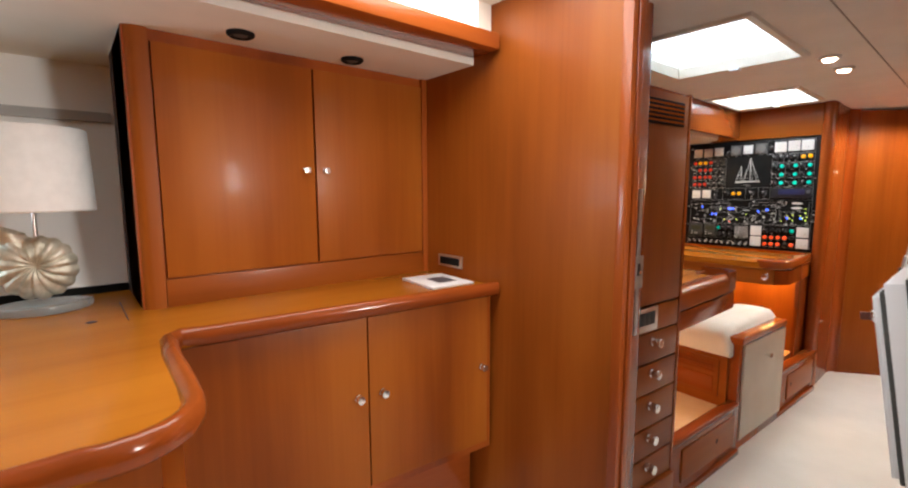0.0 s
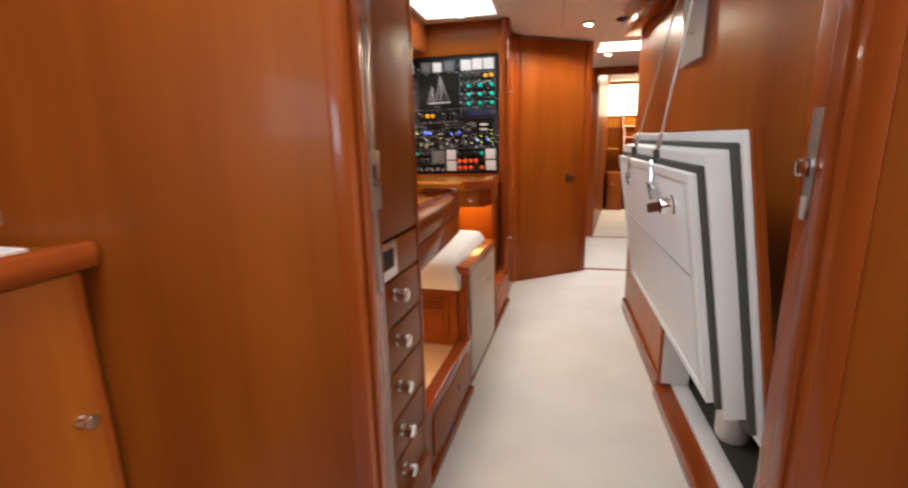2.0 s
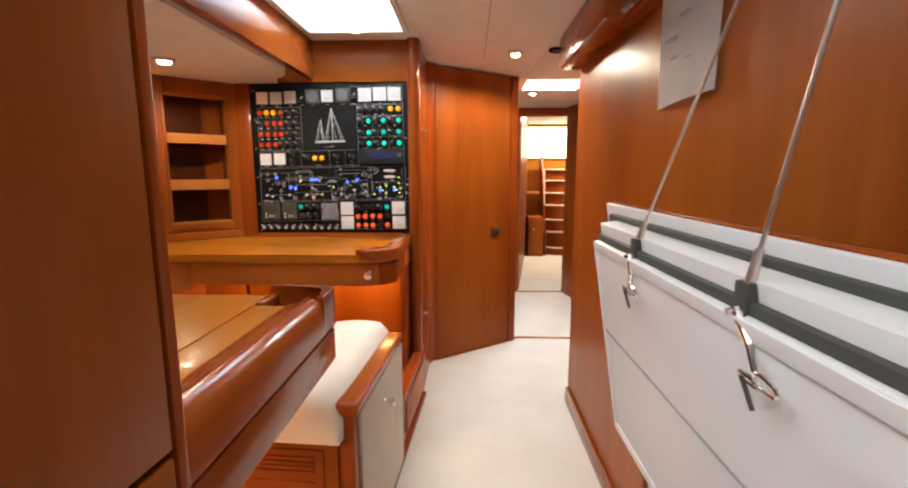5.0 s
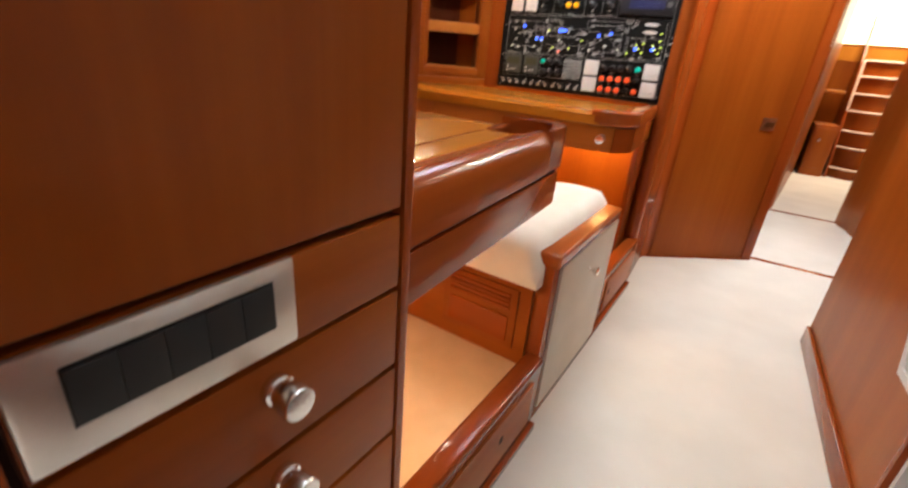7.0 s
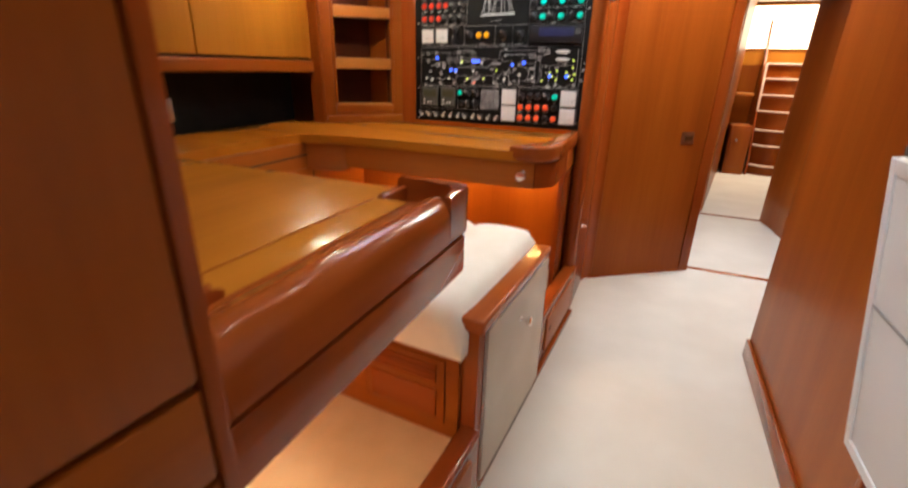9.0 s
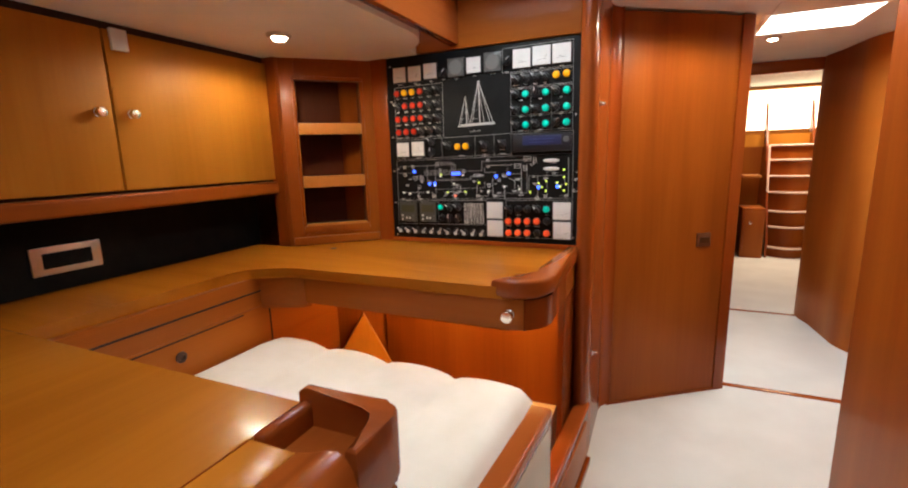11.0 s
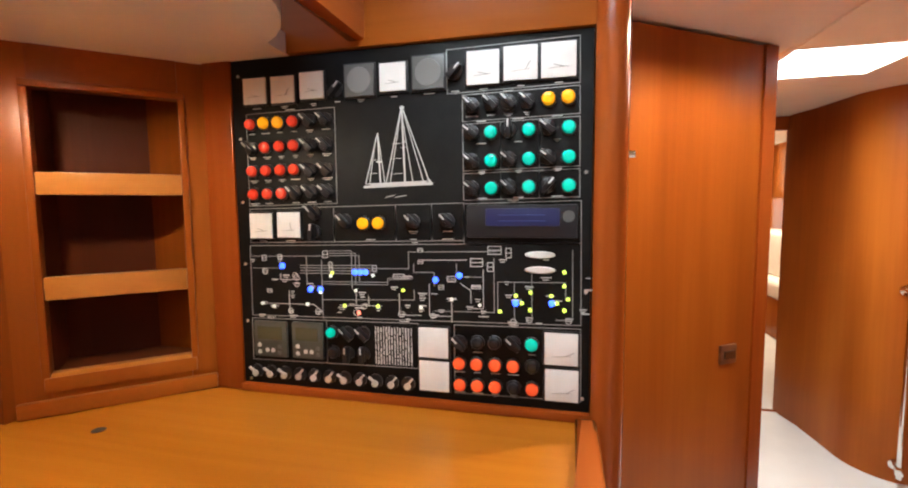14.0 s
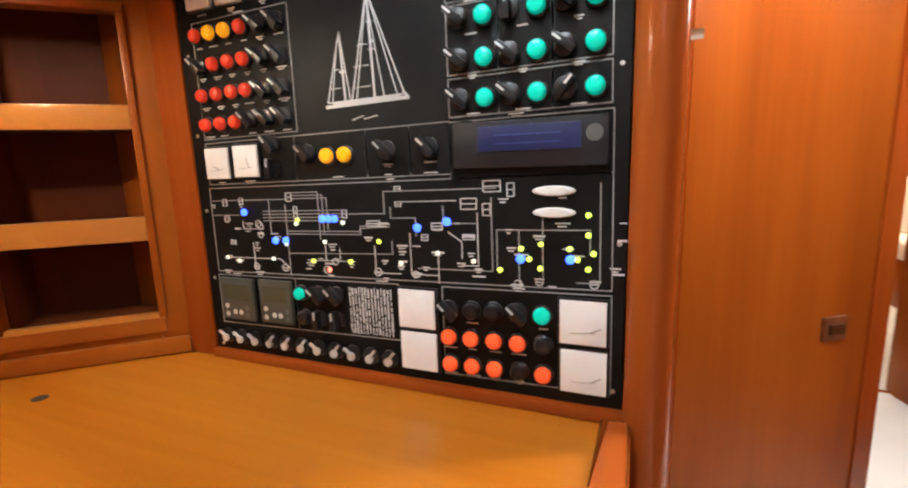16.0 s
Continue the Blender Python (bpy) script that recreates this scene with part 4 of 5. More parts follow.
setting("trim_board_header", box(B(), -1.10, -0.15, 3.19, 3.235, 1.787, 2.0, 0.003), WOOD_X, "cherry panel above the switchboard")

# ---- port cupboards and dark recess ----
up = thing("wall_cupboard", -1.7, 2.1, 1.2, "long cherry wall cupboard with chrome-knobbed doors", "cupboard")
part("body", box(B(), -1.95, -1.468, 1.16, 2.93, 1.20, 1.785), SHADOW, up)
part("ledge", box(B(), -1.62, -1.438, 1.16, 2.925, 1.198, 1.252, 0.010, 3), WOOD_Y, up, "rounded lower rail")
for y0, y1, ky in ((1.17, 1.70, 1.65), (1.705, 2.252, 2.205), (2.258, 2.905, 2.305)):
    d = part("door", box(B(), -1.470, -1.450, y0, y1, 1.262, 1.760, 0.004), LAMPLIT, up)
    knob(d, -1.450, ky, 1.505, (1, 0, 0), 1.1)
part("catch", box(B(), -1.452, -1.438, 2.275, 2.325, 1.70, 1.765, 0.003), WHITE, up, "white plastic catch")
part("end_stile", box(B(), -1.468, -1.40, 2.905, 2.935, 0.953, 1.785, 0.004), WOOD_V, up)
setting("wall_recess_back", box(B(), -1.66, -1.63, 1.16, 2.95, 0.95, 1.20), BLACK, "black lining of the recess above the desk")
for y, m in ((2.142, STEEL), (1.80, BLACK)):
    so = thing("socket_plate", -1.625, y, 1.0, "grey double socket plate in the dark recess" if m is STEEL else "black socket plate in the dark recess", "socket")
    part("plate", box(B(), -1.632, -1.620, y - 0.10, y + 0.10, 1.005, 1.095, 0.004), m, so)
    part("insert", box(B(), -1.622, -1.617, y - 0.07, y + 0.07, 1.025, 1.075, 0.003), BLACK, so, "black socket insert")

# ---- downlights ----
for x, y, z, lit in ((0.12, 1.86, 2.0, 1), (0.12, 2.15, 2.0, 1), (0.445, 3.44, 1.99, 1), (-1.12, 2.655, 1.785, 1), (0.72, 4.75, 1.99, 1), (0.66, 3.33, 1.978, 0), (-1.02, -0.284, 1.94, 0), (-1.06, 0.147, 1.94, 0)):
    dl = thing("downlight", x, y, z - 0.014, "recessed round downlight, lit warm white" if lit else "recessed round downlight with a dark rim, unlit", "downlight", "downlights")
    part("rim", turned(B(), (x, y, z + 0.002), (0, 0, -1), [(0, 0.044), (0.010, 0.044), (0.016, 0.036), (0.012, 0.026), (0.003, 0.024)], 24), STEEL if lit else BLACK, dl)
    part("lens", turned(B(), (x, y, z - 0.001), (0, 0, -1), [(0, 0.024), (0.012, 0.027), (0.019, 0.022), (0.022, 0.012)] if lit else [(0, 0.024), (0.009, 0.022)], 20), LAMP_ON if lit else GREY, dl)

# ---- saloon: sideboard, wall cabinet, lamp ----
sb = thing("saloon_sideboard", -1.2, 0.0, 0, "cherry sideboard with two knobbed doors and rolled edge", "sideboard")


def front_x(y):
    return -0.80 + (y + 0.60) * 0.093


part("body", prism(B(), [(-2.3, -0.60), (front_x(-0.60) - 0.012, -0.60), (front_x(0.575) - 0.012, 0.575), (-2.3, 0.575)], 0.30, 0.987), EDGE_V, sb)
part("plinth", prism(B(), [(-2.3, -0.60), (-0.93, -0.60), (-0.83, 0.575), (-2.3, 0.575)], 0.0, 0.30), EDGE, sb)
for y0, y1, ky in ((-0.585, 0.004, -0.035), (0.010, 0.548, 0.058)):
    d = part("door", prism(B(), [(front_x(y0) - 0.012, y0), (front_x(y0), y0), (front_x(y1), y1), (front_x(y1) - 0.012, y1)][::1], 0.335, 0.974, 0.002), WOOD_V, sb)
    knob(d, front_x(ky), ky, 0.69, (1, -0.09, 0), 1.1)
knob(sb, front_x(0.515), 0.515, 0.68, (1, -0.09, 0), 1.1)
part("top", prism(B(), [(-1.64, -3.0), (-0.38, -3.0), (-0.195, -0.9)] + arc(-0.325, -0.765, 0.14, -20, 80, 6) + [(-0.74, -0.605), (front_x(-0.60) + 0.02, -0.58), (front_x(0.58) + 0.02, 0.583), (-2.33, 0.583)], 0.984, 1.022, 0.004), TOP_Y, sb)
bm = B()
edge = [(front_x(0.58) + 0.02, 0.58), (front_x(-0.5) + 0.02, -0.50), (front_x(-0.5) + 0.0, -0.555), (-0.76, -0.585), (-0.62, -0.60), (-0.40, -0.605)] + arc(-0.325, -0.745, 0.135, 80, -20, 6) + [(-0.195, -0.9), (-0.38, -3.0)]
rings = []
for k, (x, y) in enumerate(edge):
    a, b = Vector(edge[max(0, k - 1)]), Vector(edge[min(len(edge) - 1, k + 1)])
    t = (b - a).normalized()
    nrm = Vector((t.y, -t.x))
    rings.append([bm.verts.new((x + nrm.x * o, y + nrm.y * o, z)) for o, z in ((0.024, 1.022), (0.014, 1.034), (-0.002, 1.040), (-0.014, 1.033), (-0.020, 1.016), (-0.018, 0.994), (0.0, 0.980), (0.02, 0.984))])
for p, q in zip(rings, rings[1:]):
    for j in range(8):
        bm.faces.new((p[j], p[(j + 1) % 8], q[(j + 1) % 8], q[j]))
bm.faces.new(rings[0]), bm.faces.new(rings[-1][::-1])
part("rolled_edge", bm, EDGE, sb, "rolled cherry counter edge", 60)
part("return_front", prism(B(), [(-0.80, -0.615), (-0.36, -0.63), (-0.25, -0.68), (-0.22, -0.78), (-0.225, -0.90), (-0.40, -3.0), (-0.5, -3.0), (-0.5, -0.72), (-0.78, -0.72)], 0.0, 0.980), WOOD_V, sb)
uc = thing("saloon_wall_cabinet", -1.3, 0.0, 1.0, "cherry wall cabinet with two plain knobbed doors", "cabinet")
part("body", box(B(), -1.5, -1.165, -0.60, 0.58, 1.0, 1.94), EDGE_V, uc)
part("bottom_rail", box(B(), -1.168, -1.153, -0.53, 0.558, 1.022, 1.118, 0.002), WOOD_Y, uc)
for y0, y1, ky in ((-0.525, 0.012, -0.025), (0.020, 0.550, 0.058)):
    d = part("door", box(B(), -1.168, -1.150, y0, y1, 1.124, 1.900, 0.003), WOOD_V, uc)
    knob(d, -1.150, ky, 1.50, (1, 0, 0), 1.0)
part("end_post", prism(B(), [(-1.5, -0.60)] + arc(-1.185, -0.565, 0.035, -90, 0, 6) + [(-1.15, -0.532), (-1.5, -0.532)], 1.0, 1.94), WOOD_V, uc, "rounded cherry end post")
part("side_stile", box(B(), -1.168, -1.148, 0.554, 0.583, 1.0, 1.94, 0.002), EDGE_V, uc)
# dark sheet added for the shade between cabinet end and hull panel
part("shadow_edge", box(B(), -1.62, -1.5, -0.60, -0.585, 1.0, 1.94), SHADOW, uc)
def flared(bm):
    """Leans an upright piece outboard with the hull side."""
    for v in bm.verts:
        v.co.x -= (v.co.z - 1.0) * 0.234
    return bm


setting("trim_hull_rail", flared(box(B(), -1.612, -1.575, -3.2, -0.6, 1.70, 1.74, 0.006)), shader("grey_rail", (0.42, 0.42, 0.41), 0.5), "grey rail along the white hull panel")
setting("wall_hull_panel", flared(box(B(), -1.65, -1.60, -3.2, -0.585, 1.0, 1.945)), WALLPAPER, "white vinyl panel on the hull side")
setting("trim_hull_base", flared(box(B(), -1.602, -1.588, -3.2, -0.6, 1.022, 1.05)), BLACK, "dark strip along the counter")
tl = thing("table_lamp", -1.38, -0.855, 1.022, "table lamp with a silver ammonite shell base and white shade", "lamp")
bm = prism(B(), [(-1.38 + (0.090 + 0.012 * math.sin(3 * k) + 0.007 * math.cos(5 * k)) * math.cos(k * math.pi / 9), -0.855 + (0.125 + 0.012 * math.sin(4 * k)) * math.sin(k * math.pi / 9)) for k in range(18)], 1.022, 1.050, 0.006)
part("foot", bm, ACRYLIC, tl, "clear acrylic foot with broken edges")
SHELL = mottled("silver_shell", (0.42, 0.39, 0.29), (0.74, 0.71, 0.60), 26, 0.36, 0.4, 0.45)
# the shell: a coiled disc with deep ribs that fan out from the hub, and a flared mouth
bm = B()
AX, UPV, SIDE = Vector((0.25, 0.968, 0)), Vector((0, 0, 1)), Vector((0.968, -0.25, 0))
HUB, RINGS, SPOKES = Vector((-1.38, -0.872, 1.166)), 9, 112


def shell_point(k, ring, sign):
    a = 2 * math.pi * k / SPOKES
    grow = 0.094 + 0.040 * k / SPOKES
    rib = abs(math.cos(7.5 * a + 1.6 * ring / RINGS))
    f = ring / RINGS
    r = grow * f * (0.93 + 0.07 * rib)
    h = 0.056 * math.sqrt(max(0.0, 1 - f * f)) * (0.55 + 0.45 * min(1, 3.2 * f)) * (0.72 + 0.28 * rib * f ** 0.5 + 0.10 * (1 - f))
    t = math.radians(118) - a
    return HUB + AX * (r * math.cos(t) + 0.018) + UPV * (r * math.sin(t) + 0.012) + SIDE * (h * sign)


for sign in (1, -1):
    hub = bm.verts.new(HUB + AX * 0.018 + UPV * 0.012 + SIDE * (0.020 * sign))
    grid = [[bm.verts.new(shell_point(k, q, sign)) for q in range(1, RINGS + 1)] for k in range(SPOKES)]
    for k in range(SPOKES):
        p, q = grid[k], grid[(k + 1) % SPOKES]
        bm.faces.new((hub, p[0], q[0]))
        for m in range(RINGS - 1):
            bm.faces.new((p[m], p[m + 1], q[m + 1], q[m]))
bmesh.ops.remove_doubles(bm, verts=bm.verts[:], dist=0.0004)
part("shell", bm, SHELL, tl, "silvered shell with deep fanned ribs", 40)
bm = B()
mouth = []
for k in range(9):
    f = k / 8
    mouth.append([bm.verts.new(HUB + AX * (-0.030 - 0.030 * f + 0.036 * (1 + 0.5 * f) * math.cos(b * math.pi / 5)) + UPV * (0.072 + 0.060 * f - 0.020 * f * math.cos(b * math.pi / 5)) + SIDE * (0.034 * (1 + 0.3 * f) * math.sin(b * math.pi / 5))) for b in range(10)])
for p, q in zip(mouth, mouth[1:]):
    for b in range(10):
        bm.faces.new((p[b], p[(b + 1) % 10], q[(b + 1) % 10], q[b]))
bm.faces.new(mouth[0][::-1])
part("mouth", bm, SHELL, tl, "flared open mouth of the shell", 60)
part("stem", rod(B(), (-1.38, -0.855, 1.20), (-1.38, -0.855, 1.40), 0.006), STEEL, tl)
part("shade", turned(B(), (-1.38, -0.855, 1.355), (0, 0, 1), [(0, 0.164), (0.004, 0.167), (0.262, 0.158), (0.266, 0.155), (0.262, 0.152), (0.006, 0.160)], 40), mottled("white_linen_shade", (0.80, 0.80, 0.78), (0.85, 0.85, 0.83), 30, 0.8, 0.2), tl, "white drum shade")
mg = thing("magazine", -0.893, 0.438, 1.022, "white magazine with a dark cover picture on the counter", "magazine")
def rotated(bm):
    bm.transform(Matrix.Translation((-0.893, 0.438, 1.022)) @ Matrix.Rotation(radians(-5), 4, "Z"))
    return bm
part("booklet", rotated(box(B(), -0.128, 0.128, -0.103, 0.103, 0.0, 0.010, 0.002)), PAPER, mg)
part("cover_picture", rotated(box(B(), -0.045, 0.065, -0.03, 0.06, 0.0095, 0.0108)), shader("dark_picture", (0.10, 0.10, 0.11), 0.4), mg, "dark cover picture")
ol = thing("wall_outlet", -0.96, 0.585, 1.09, "dark double outlet in a bronze frame on the bulkhead", "outlet")
part("frame", box(B(), -1.06, -0.892, 0.577, 0.586, 1.062, 1.118, 0.003), STEEL, ol)
part("insert", box(B(), -1.045, -0.907, 0.574, 0.579, 1.073, 1.107, 0.002), BLACK, ol)
setting("trim_counter_joint", box(B(), -1.36, -1.06, -0.652, -0.649, 1.0215, 1.0228), SHADOW, "fine dark joint in the counter top")
hl = thing("counter_button", -1.10, -0.74, 1.022, "small dark round catch in the counter top", "catch")
part("disc", turned(B(), (-1.10, -0.74, 1.0215), (0, 0, 1), [(0, 0.014), (0.002, 0.013)], 16), SHADOW, hl)

# ---- electrical switchboard ----
PX, PZ, PY = -1.02, 1.785, 3.200


def at(u, v):
    """Place on the board from millimetres right of and below its top corner; the panels hang a little out of square."""
    a, b = u / 865, v / 813
    u += 11.9 - 18.0 * a - 6.0 * b + 15.3 * a * b
    v += 13.9 - 16.0 * a - 15.6 * b
    return PX + u / 1000, PZ - v / 1000


BOARD = mottled("black_board", (0.004, 0.004, 0.004), (0.007, 0.007, 0.0065), 14, 0.5, 0.02)
BOARD.node_tree.nodes["Principled BSDF"].inputs["Specular IOR Level"].default_value = 0.18
DIAL = mottled("white_dial", (0.74, 0.73, 0.70), (0.80, 0.79, 0.76), 20, 0.35, 0.01)
LINE = shader("white_print", (0.62, 0.62, 0.60), 0.5)
DIMLINE = shader("grey_print", (0.30, 0.30, 0.29), 0.5)
NEEDLE = shader("grey_needle", (0.30, 0.29, 0.27), 0.5)
NICKEL = shader("nickel_key", (0.66, 0.66, 0.64), 0.35, 0.35)
PLASTIC = shader("black_switch", (0.010, 0.010, 0.011), 0.3)
sbd = thing("switchboard", -0.59, 3.22, 0.97, "black electrical switchboard with gauges, switches and lit buttons", "switchboard")
part("board", box(B(), PX, PX + 0.865, PY, PY + 0.03, PZ - 0.813, PZ, 0.002), BOARD, sbd)


def bar(u0, v0, u1, v1, w, mat, name="printed_line", d=0.0012, bm=None):
    own = bm is None
    bm = B() if own else bm
    (x0, z0), (x1, z1) = at(u0, v0), at(u1, v1)
    t = Vector((x1 - x0, z1 - z0))
    t = t.normalized() if t.length else Vector((1, 0))
    n = Vector((-t.y, t.x)) * (w / 2000)
    v = [bm.verts.new((x, y, z)) for y in (PY - d, PY) for x, z in ((x0 + n.x, z0 + n.y), (x1 + n.x, z1 + n.y), (x1 - n.x, z1 - n.y), (x0 - n.x, z0 - n.y))]
    for q in ((0, 1, 2, 3), (4, 5, 1, 0), (5, 6, 2, 1), (6, 7, 3, 2), (7, 4, 0, 3)):
        bm.faces.new([v[i] for i in q])
    return part(name, bm, mat, sbd, "", 0) if own else bm


def gauge(u, v, s, mat, needle):
    x, z = at(u, v)
    h = s / 2000
    g = part("gauge", box(B(), x - h - 0.004, x + h + 0.004, PY - 0.006, PY, z - h - 0.004, z + h + 0.004, 0.002), PLASTIC, sbd)
    part("dial", box(B(), x - h, x + h, PY - 0.010, PY - 0.005, z - h, z + h, 0.0015), mat, g)
    if needle:
        a = radians(needle)
        dx, dz = math.cos(a) * h * 0.55, math.sin(a) * h * 0.55
        bm = B()
        rod(bm, (x + h * 0.25 - dx, PY - 0.0108, z - h * 0.35 + dz), (x + h * 0.3, PY - 0.0108, z - h * 0.42), 0.0007, sides=5)
        rod(bm, (x - h * 0.55, PY - 0.0108, z - h * 0.48), (x + h * 0.55, PY - 0.0108, z - h * 0.40), 0.0005, sides=5)
        part("needle", bm, NEEDLE, g)
    return g


for u, v, nd in ((62, 67, 8), (140, 69, 130), (219, 66, 10), (426, 65, 12), (66, 401, 15), (144, 400, 80)):
    gauge(u, v, 62, DIAL, nd)
for u, v, nd in ((636, 64, 8), (718, 62, 130), (798, 63, 10), (513, 685, 0), (514, 766, 0), (803, 687, 160), (804, 770, 160)):
    gauge(u, v, 71, DIAL, nd)
SMOKED = shader("smoked_meter", (0.10, 0.105, 0.10), 0.3)
for u, v in ((343, 65), (511, 63)):
    g = gauge(u, v, 72, SMOKED, 0)
    x, z = at(u, v)
    part("meter_face", turned(B(), (x, PY - 0.0095, z), (0, -1, 0), [(0, 0.030), (0.002, 0.029)], 24), shader("grey_meter", (0.17, 0.175, 0.17), 0.4), g)


def lamp_button(u, v, mat, r=16):
    x, z = at(u, v)
    c = part("button", turned(B(), (x, PY, z), (0, -1, 0), [(0, 0.0165), (0.005, 0.0165), (0.007, 0.014)], 20), PLASTIC, sbd)
    part("lens", turned(B(), (x, PY - 0.006, z), (0, -1, 0), [(0, r / 1000 * 0.86), (0.006, r / 1000 * 0.86), (0.010, r / 1000 * 0.7), (0.012, r / 1000 * 0.35)], 20), mat, c)


def lens(name, colour, strength):
    m = glow(name, colour, strength)
    m.node_tree.nodes["Principled BSDF"].inputs["Roughness"].default_value = 0.2
    return m


RED, RED2 = lens("red_lens", (0.62, 0.045, 0.02), 0.25), lens("orange_red_lens", (0.85, 0.10, 0.03), 0.35)
AMBER, TEAL = lens("amber_lens", (0.95, 0.42, 0.01), 0.35), lens("teal_lens", (0.0, 0.55, 0.40), 0.3)
for row, (v, us) in enumerate(((147, (45, 164)), (205, (84, 125, 164)), (263, (46, 86, 126, 163)), (321, (47, 87, 127)))):
    for u in us:
        lamp_button(u, v, RED, 15)
for v, us in ((732, (574, 615, 657, 698)), (783, (575, 616, 657, 740))):
    for u in us:
        lamp_button(u, v, RED2)
for u, v in ((83, 146), (123, 147), (777, 142), (818, 141), (343, 400), (382, 400)):
    lamp_button(u, v, AMBER)
for v in (204, 266, 327):
    for u in (652, 735, 819):
        lamp_button(u, v, TEAL)
lamp_button(251, 671, TEAL, 14), lamp_button(739, 680, TEAL)
for u, v in ((256, 722), (617, 681), (656, 680), (740, 731), (699, 783)):
    lamp_button(u, v, PLASTIC)


def rotary(u, v, turn, size=1.0):
    x, z = at(u, v)
    c = part("rotary_switch", turned(B(), (x, PY, z), (0, -1, 0), [(0, 0.0165 * size), (0.006, 0.0165 * size), (0.008, 0.013 * size)], 20), PLASTIC, sbd)
    bm = box(B(), -0.006 * size, 0.006 * size, -0.024, -0.006, -0.019 * size, 0.019 * size, 0.002)
    m = Matrix.Translation((x, PY, z)) @ Matrix.Rotation(radians(turn), 4, "Y")
    bm.transform(m)
    part("grip", bm, PLASTIC, c)
    bm = box(B(), -0.0016, 0.0016, -0.0253, -0.023, 0.004, 0.019 * size)
    bm.transform(m)
    part("pointer", bm, LINE, c)


for v in (148, 207, 267, 319):
    for u in (206, 250):
        rotary(u, v, -48)
for u, v in ((163, 320), (44, 206), (609, 142), (652, 141), (691, 141), (731, 142), (295, 393), (467, 397), (550, 397), (575, 682), (698, 679), (294, 671), (336, 670)):
    rotary(u, v, -45)
for u, v, a in ((282, 81, 45), (572, 67, 45), (294, 723, 0), (335, 722, 0), (213, 371, -40), (211, 418, 5)):
    rotary(u, v, a)
for j, v in enumerate((201, 264, 325)):
    for i, u in enumerate((608, 691, 775)):
        rotary(u, v, 40 if (i, j) == (2, 2) else (0 if (i, j) == (1, 0) else -50))
for k in range(11):
    x, z = at(35 + 41.3 * k, 782 + 0.9 * k)
    c = part("key_switch", turned(B(), (x, PY, z), (0, -1, 0), [(0, 0.017), (0.006, 0.017), (0.008, 0.012)], 18), PLASTIC, sbd)
    part("key_ring", turned(B(), (x, PY - 0.007, z - 0.004), (0, -1, 0), [(0, 0.008), (0.006, 0.008), (0.007, 0.004)], 14), NICKEL, c)
    bm = box(B(), -0.0025, 0.0025, -0.014, -0.008, 0, 0.020, 0.001)
    bm.transform(Matrix.Translation((x, PY, z)) @ Matrix.Rotation(radians(-55 + 95 * (k in (3, 4, 5, 7, 9, 10))), 4, "Y"))
    part("key", bm, NICKEL, c)
# meter with a blue display
x0, z0 = at(597, 363)
x1, z1 = at(838, 441)
mt = part("display_unit", box(B(), x0, x1, PY - 0.012, PY, z1, z0, 0.004), shader("charcoal_case", (0.010, 0.010, 0.012), 0.4), sbd)
x0, z0 = at(640, 372)
x1, z1 = at(800, 414)
part("display", box(B(), x0, x1, PY - 0.0135, PY - 0.011, z1, z0, 0.001), glow("blue_display", (0.010, 0.014, 0.06), 0.22), mt, "dim blue display")
for k in range(2):
    x0, z0 = at(668, 386 + 13 * k)
    x1, z1 = at(770, 390 + 13 * k)
    part("writing", box(B(), x0, x1, PY - 0.0141, PY - 0.0134, z1, z0), glow("blue_characters", (0.03, 0.04, 0.13), 0.35), mt, "illegible blue characters")
x, z = at(819, 393)
part("keypad", turned(B(), (x, PY - 0.011, z), (0, -1, 0), [(0, 0.013), (0.002, 0.012)], 16), SMOKED, mt)
for u0, u1 in ((34, 128), (143, 228)):
    x0, z0 = at(u0, 646)
    x1, z1 = at(u1, 742)
    un = part("control_unit", box(B(), x0, x1, PY - 0.010, PY, z1, z0, 0.004), shader("olive_case", (0.060, 0.062, 0.048), 0.45), sbd)
    part("display", box(B(), x0 + 0.012, x1 - 0.012, PY - 0.0112, PY - 0.009, z0 - 0.046, z0 - 0.014), shader("olive_display", (0.09, 0.085, 0.05), 0.25), un)
    for j, (dx, dz) in enumerate(((0.016, 0.062), (0.016, 0.080), (0.038, 0.074), (0.054, 0.074), (0.072, 0.064), (0.072, 0.080))):
        part("key", turned(B(), (x0 + dx, PY - 0.009, z0 - dz), (0, -1, 0), [(0, 0.006), (0.002, 0.0055)], 12), SMOKED if j > 3 else LINE, un)
# label field with close printed rules
random.seed(7)
bm = B()
for k in range(14):
    v = 652 + random.uniform(0, 4)
    while v < 744:
        h = random.uniform(5, 22)
        bar(366 + 7.0 * k, v, 366 + 7.0 * k + random.uniform(-0.8, 0.8), min(v + h, 747), random.choice((2.0, 2.8, 3.8)), LINE, bm=bm)
        v += h + random.uniform(0.5, 4)
tagged(part("label_field", bm, LINE, sbd, "close columns of illegible white writing", 0), kind="stuff")
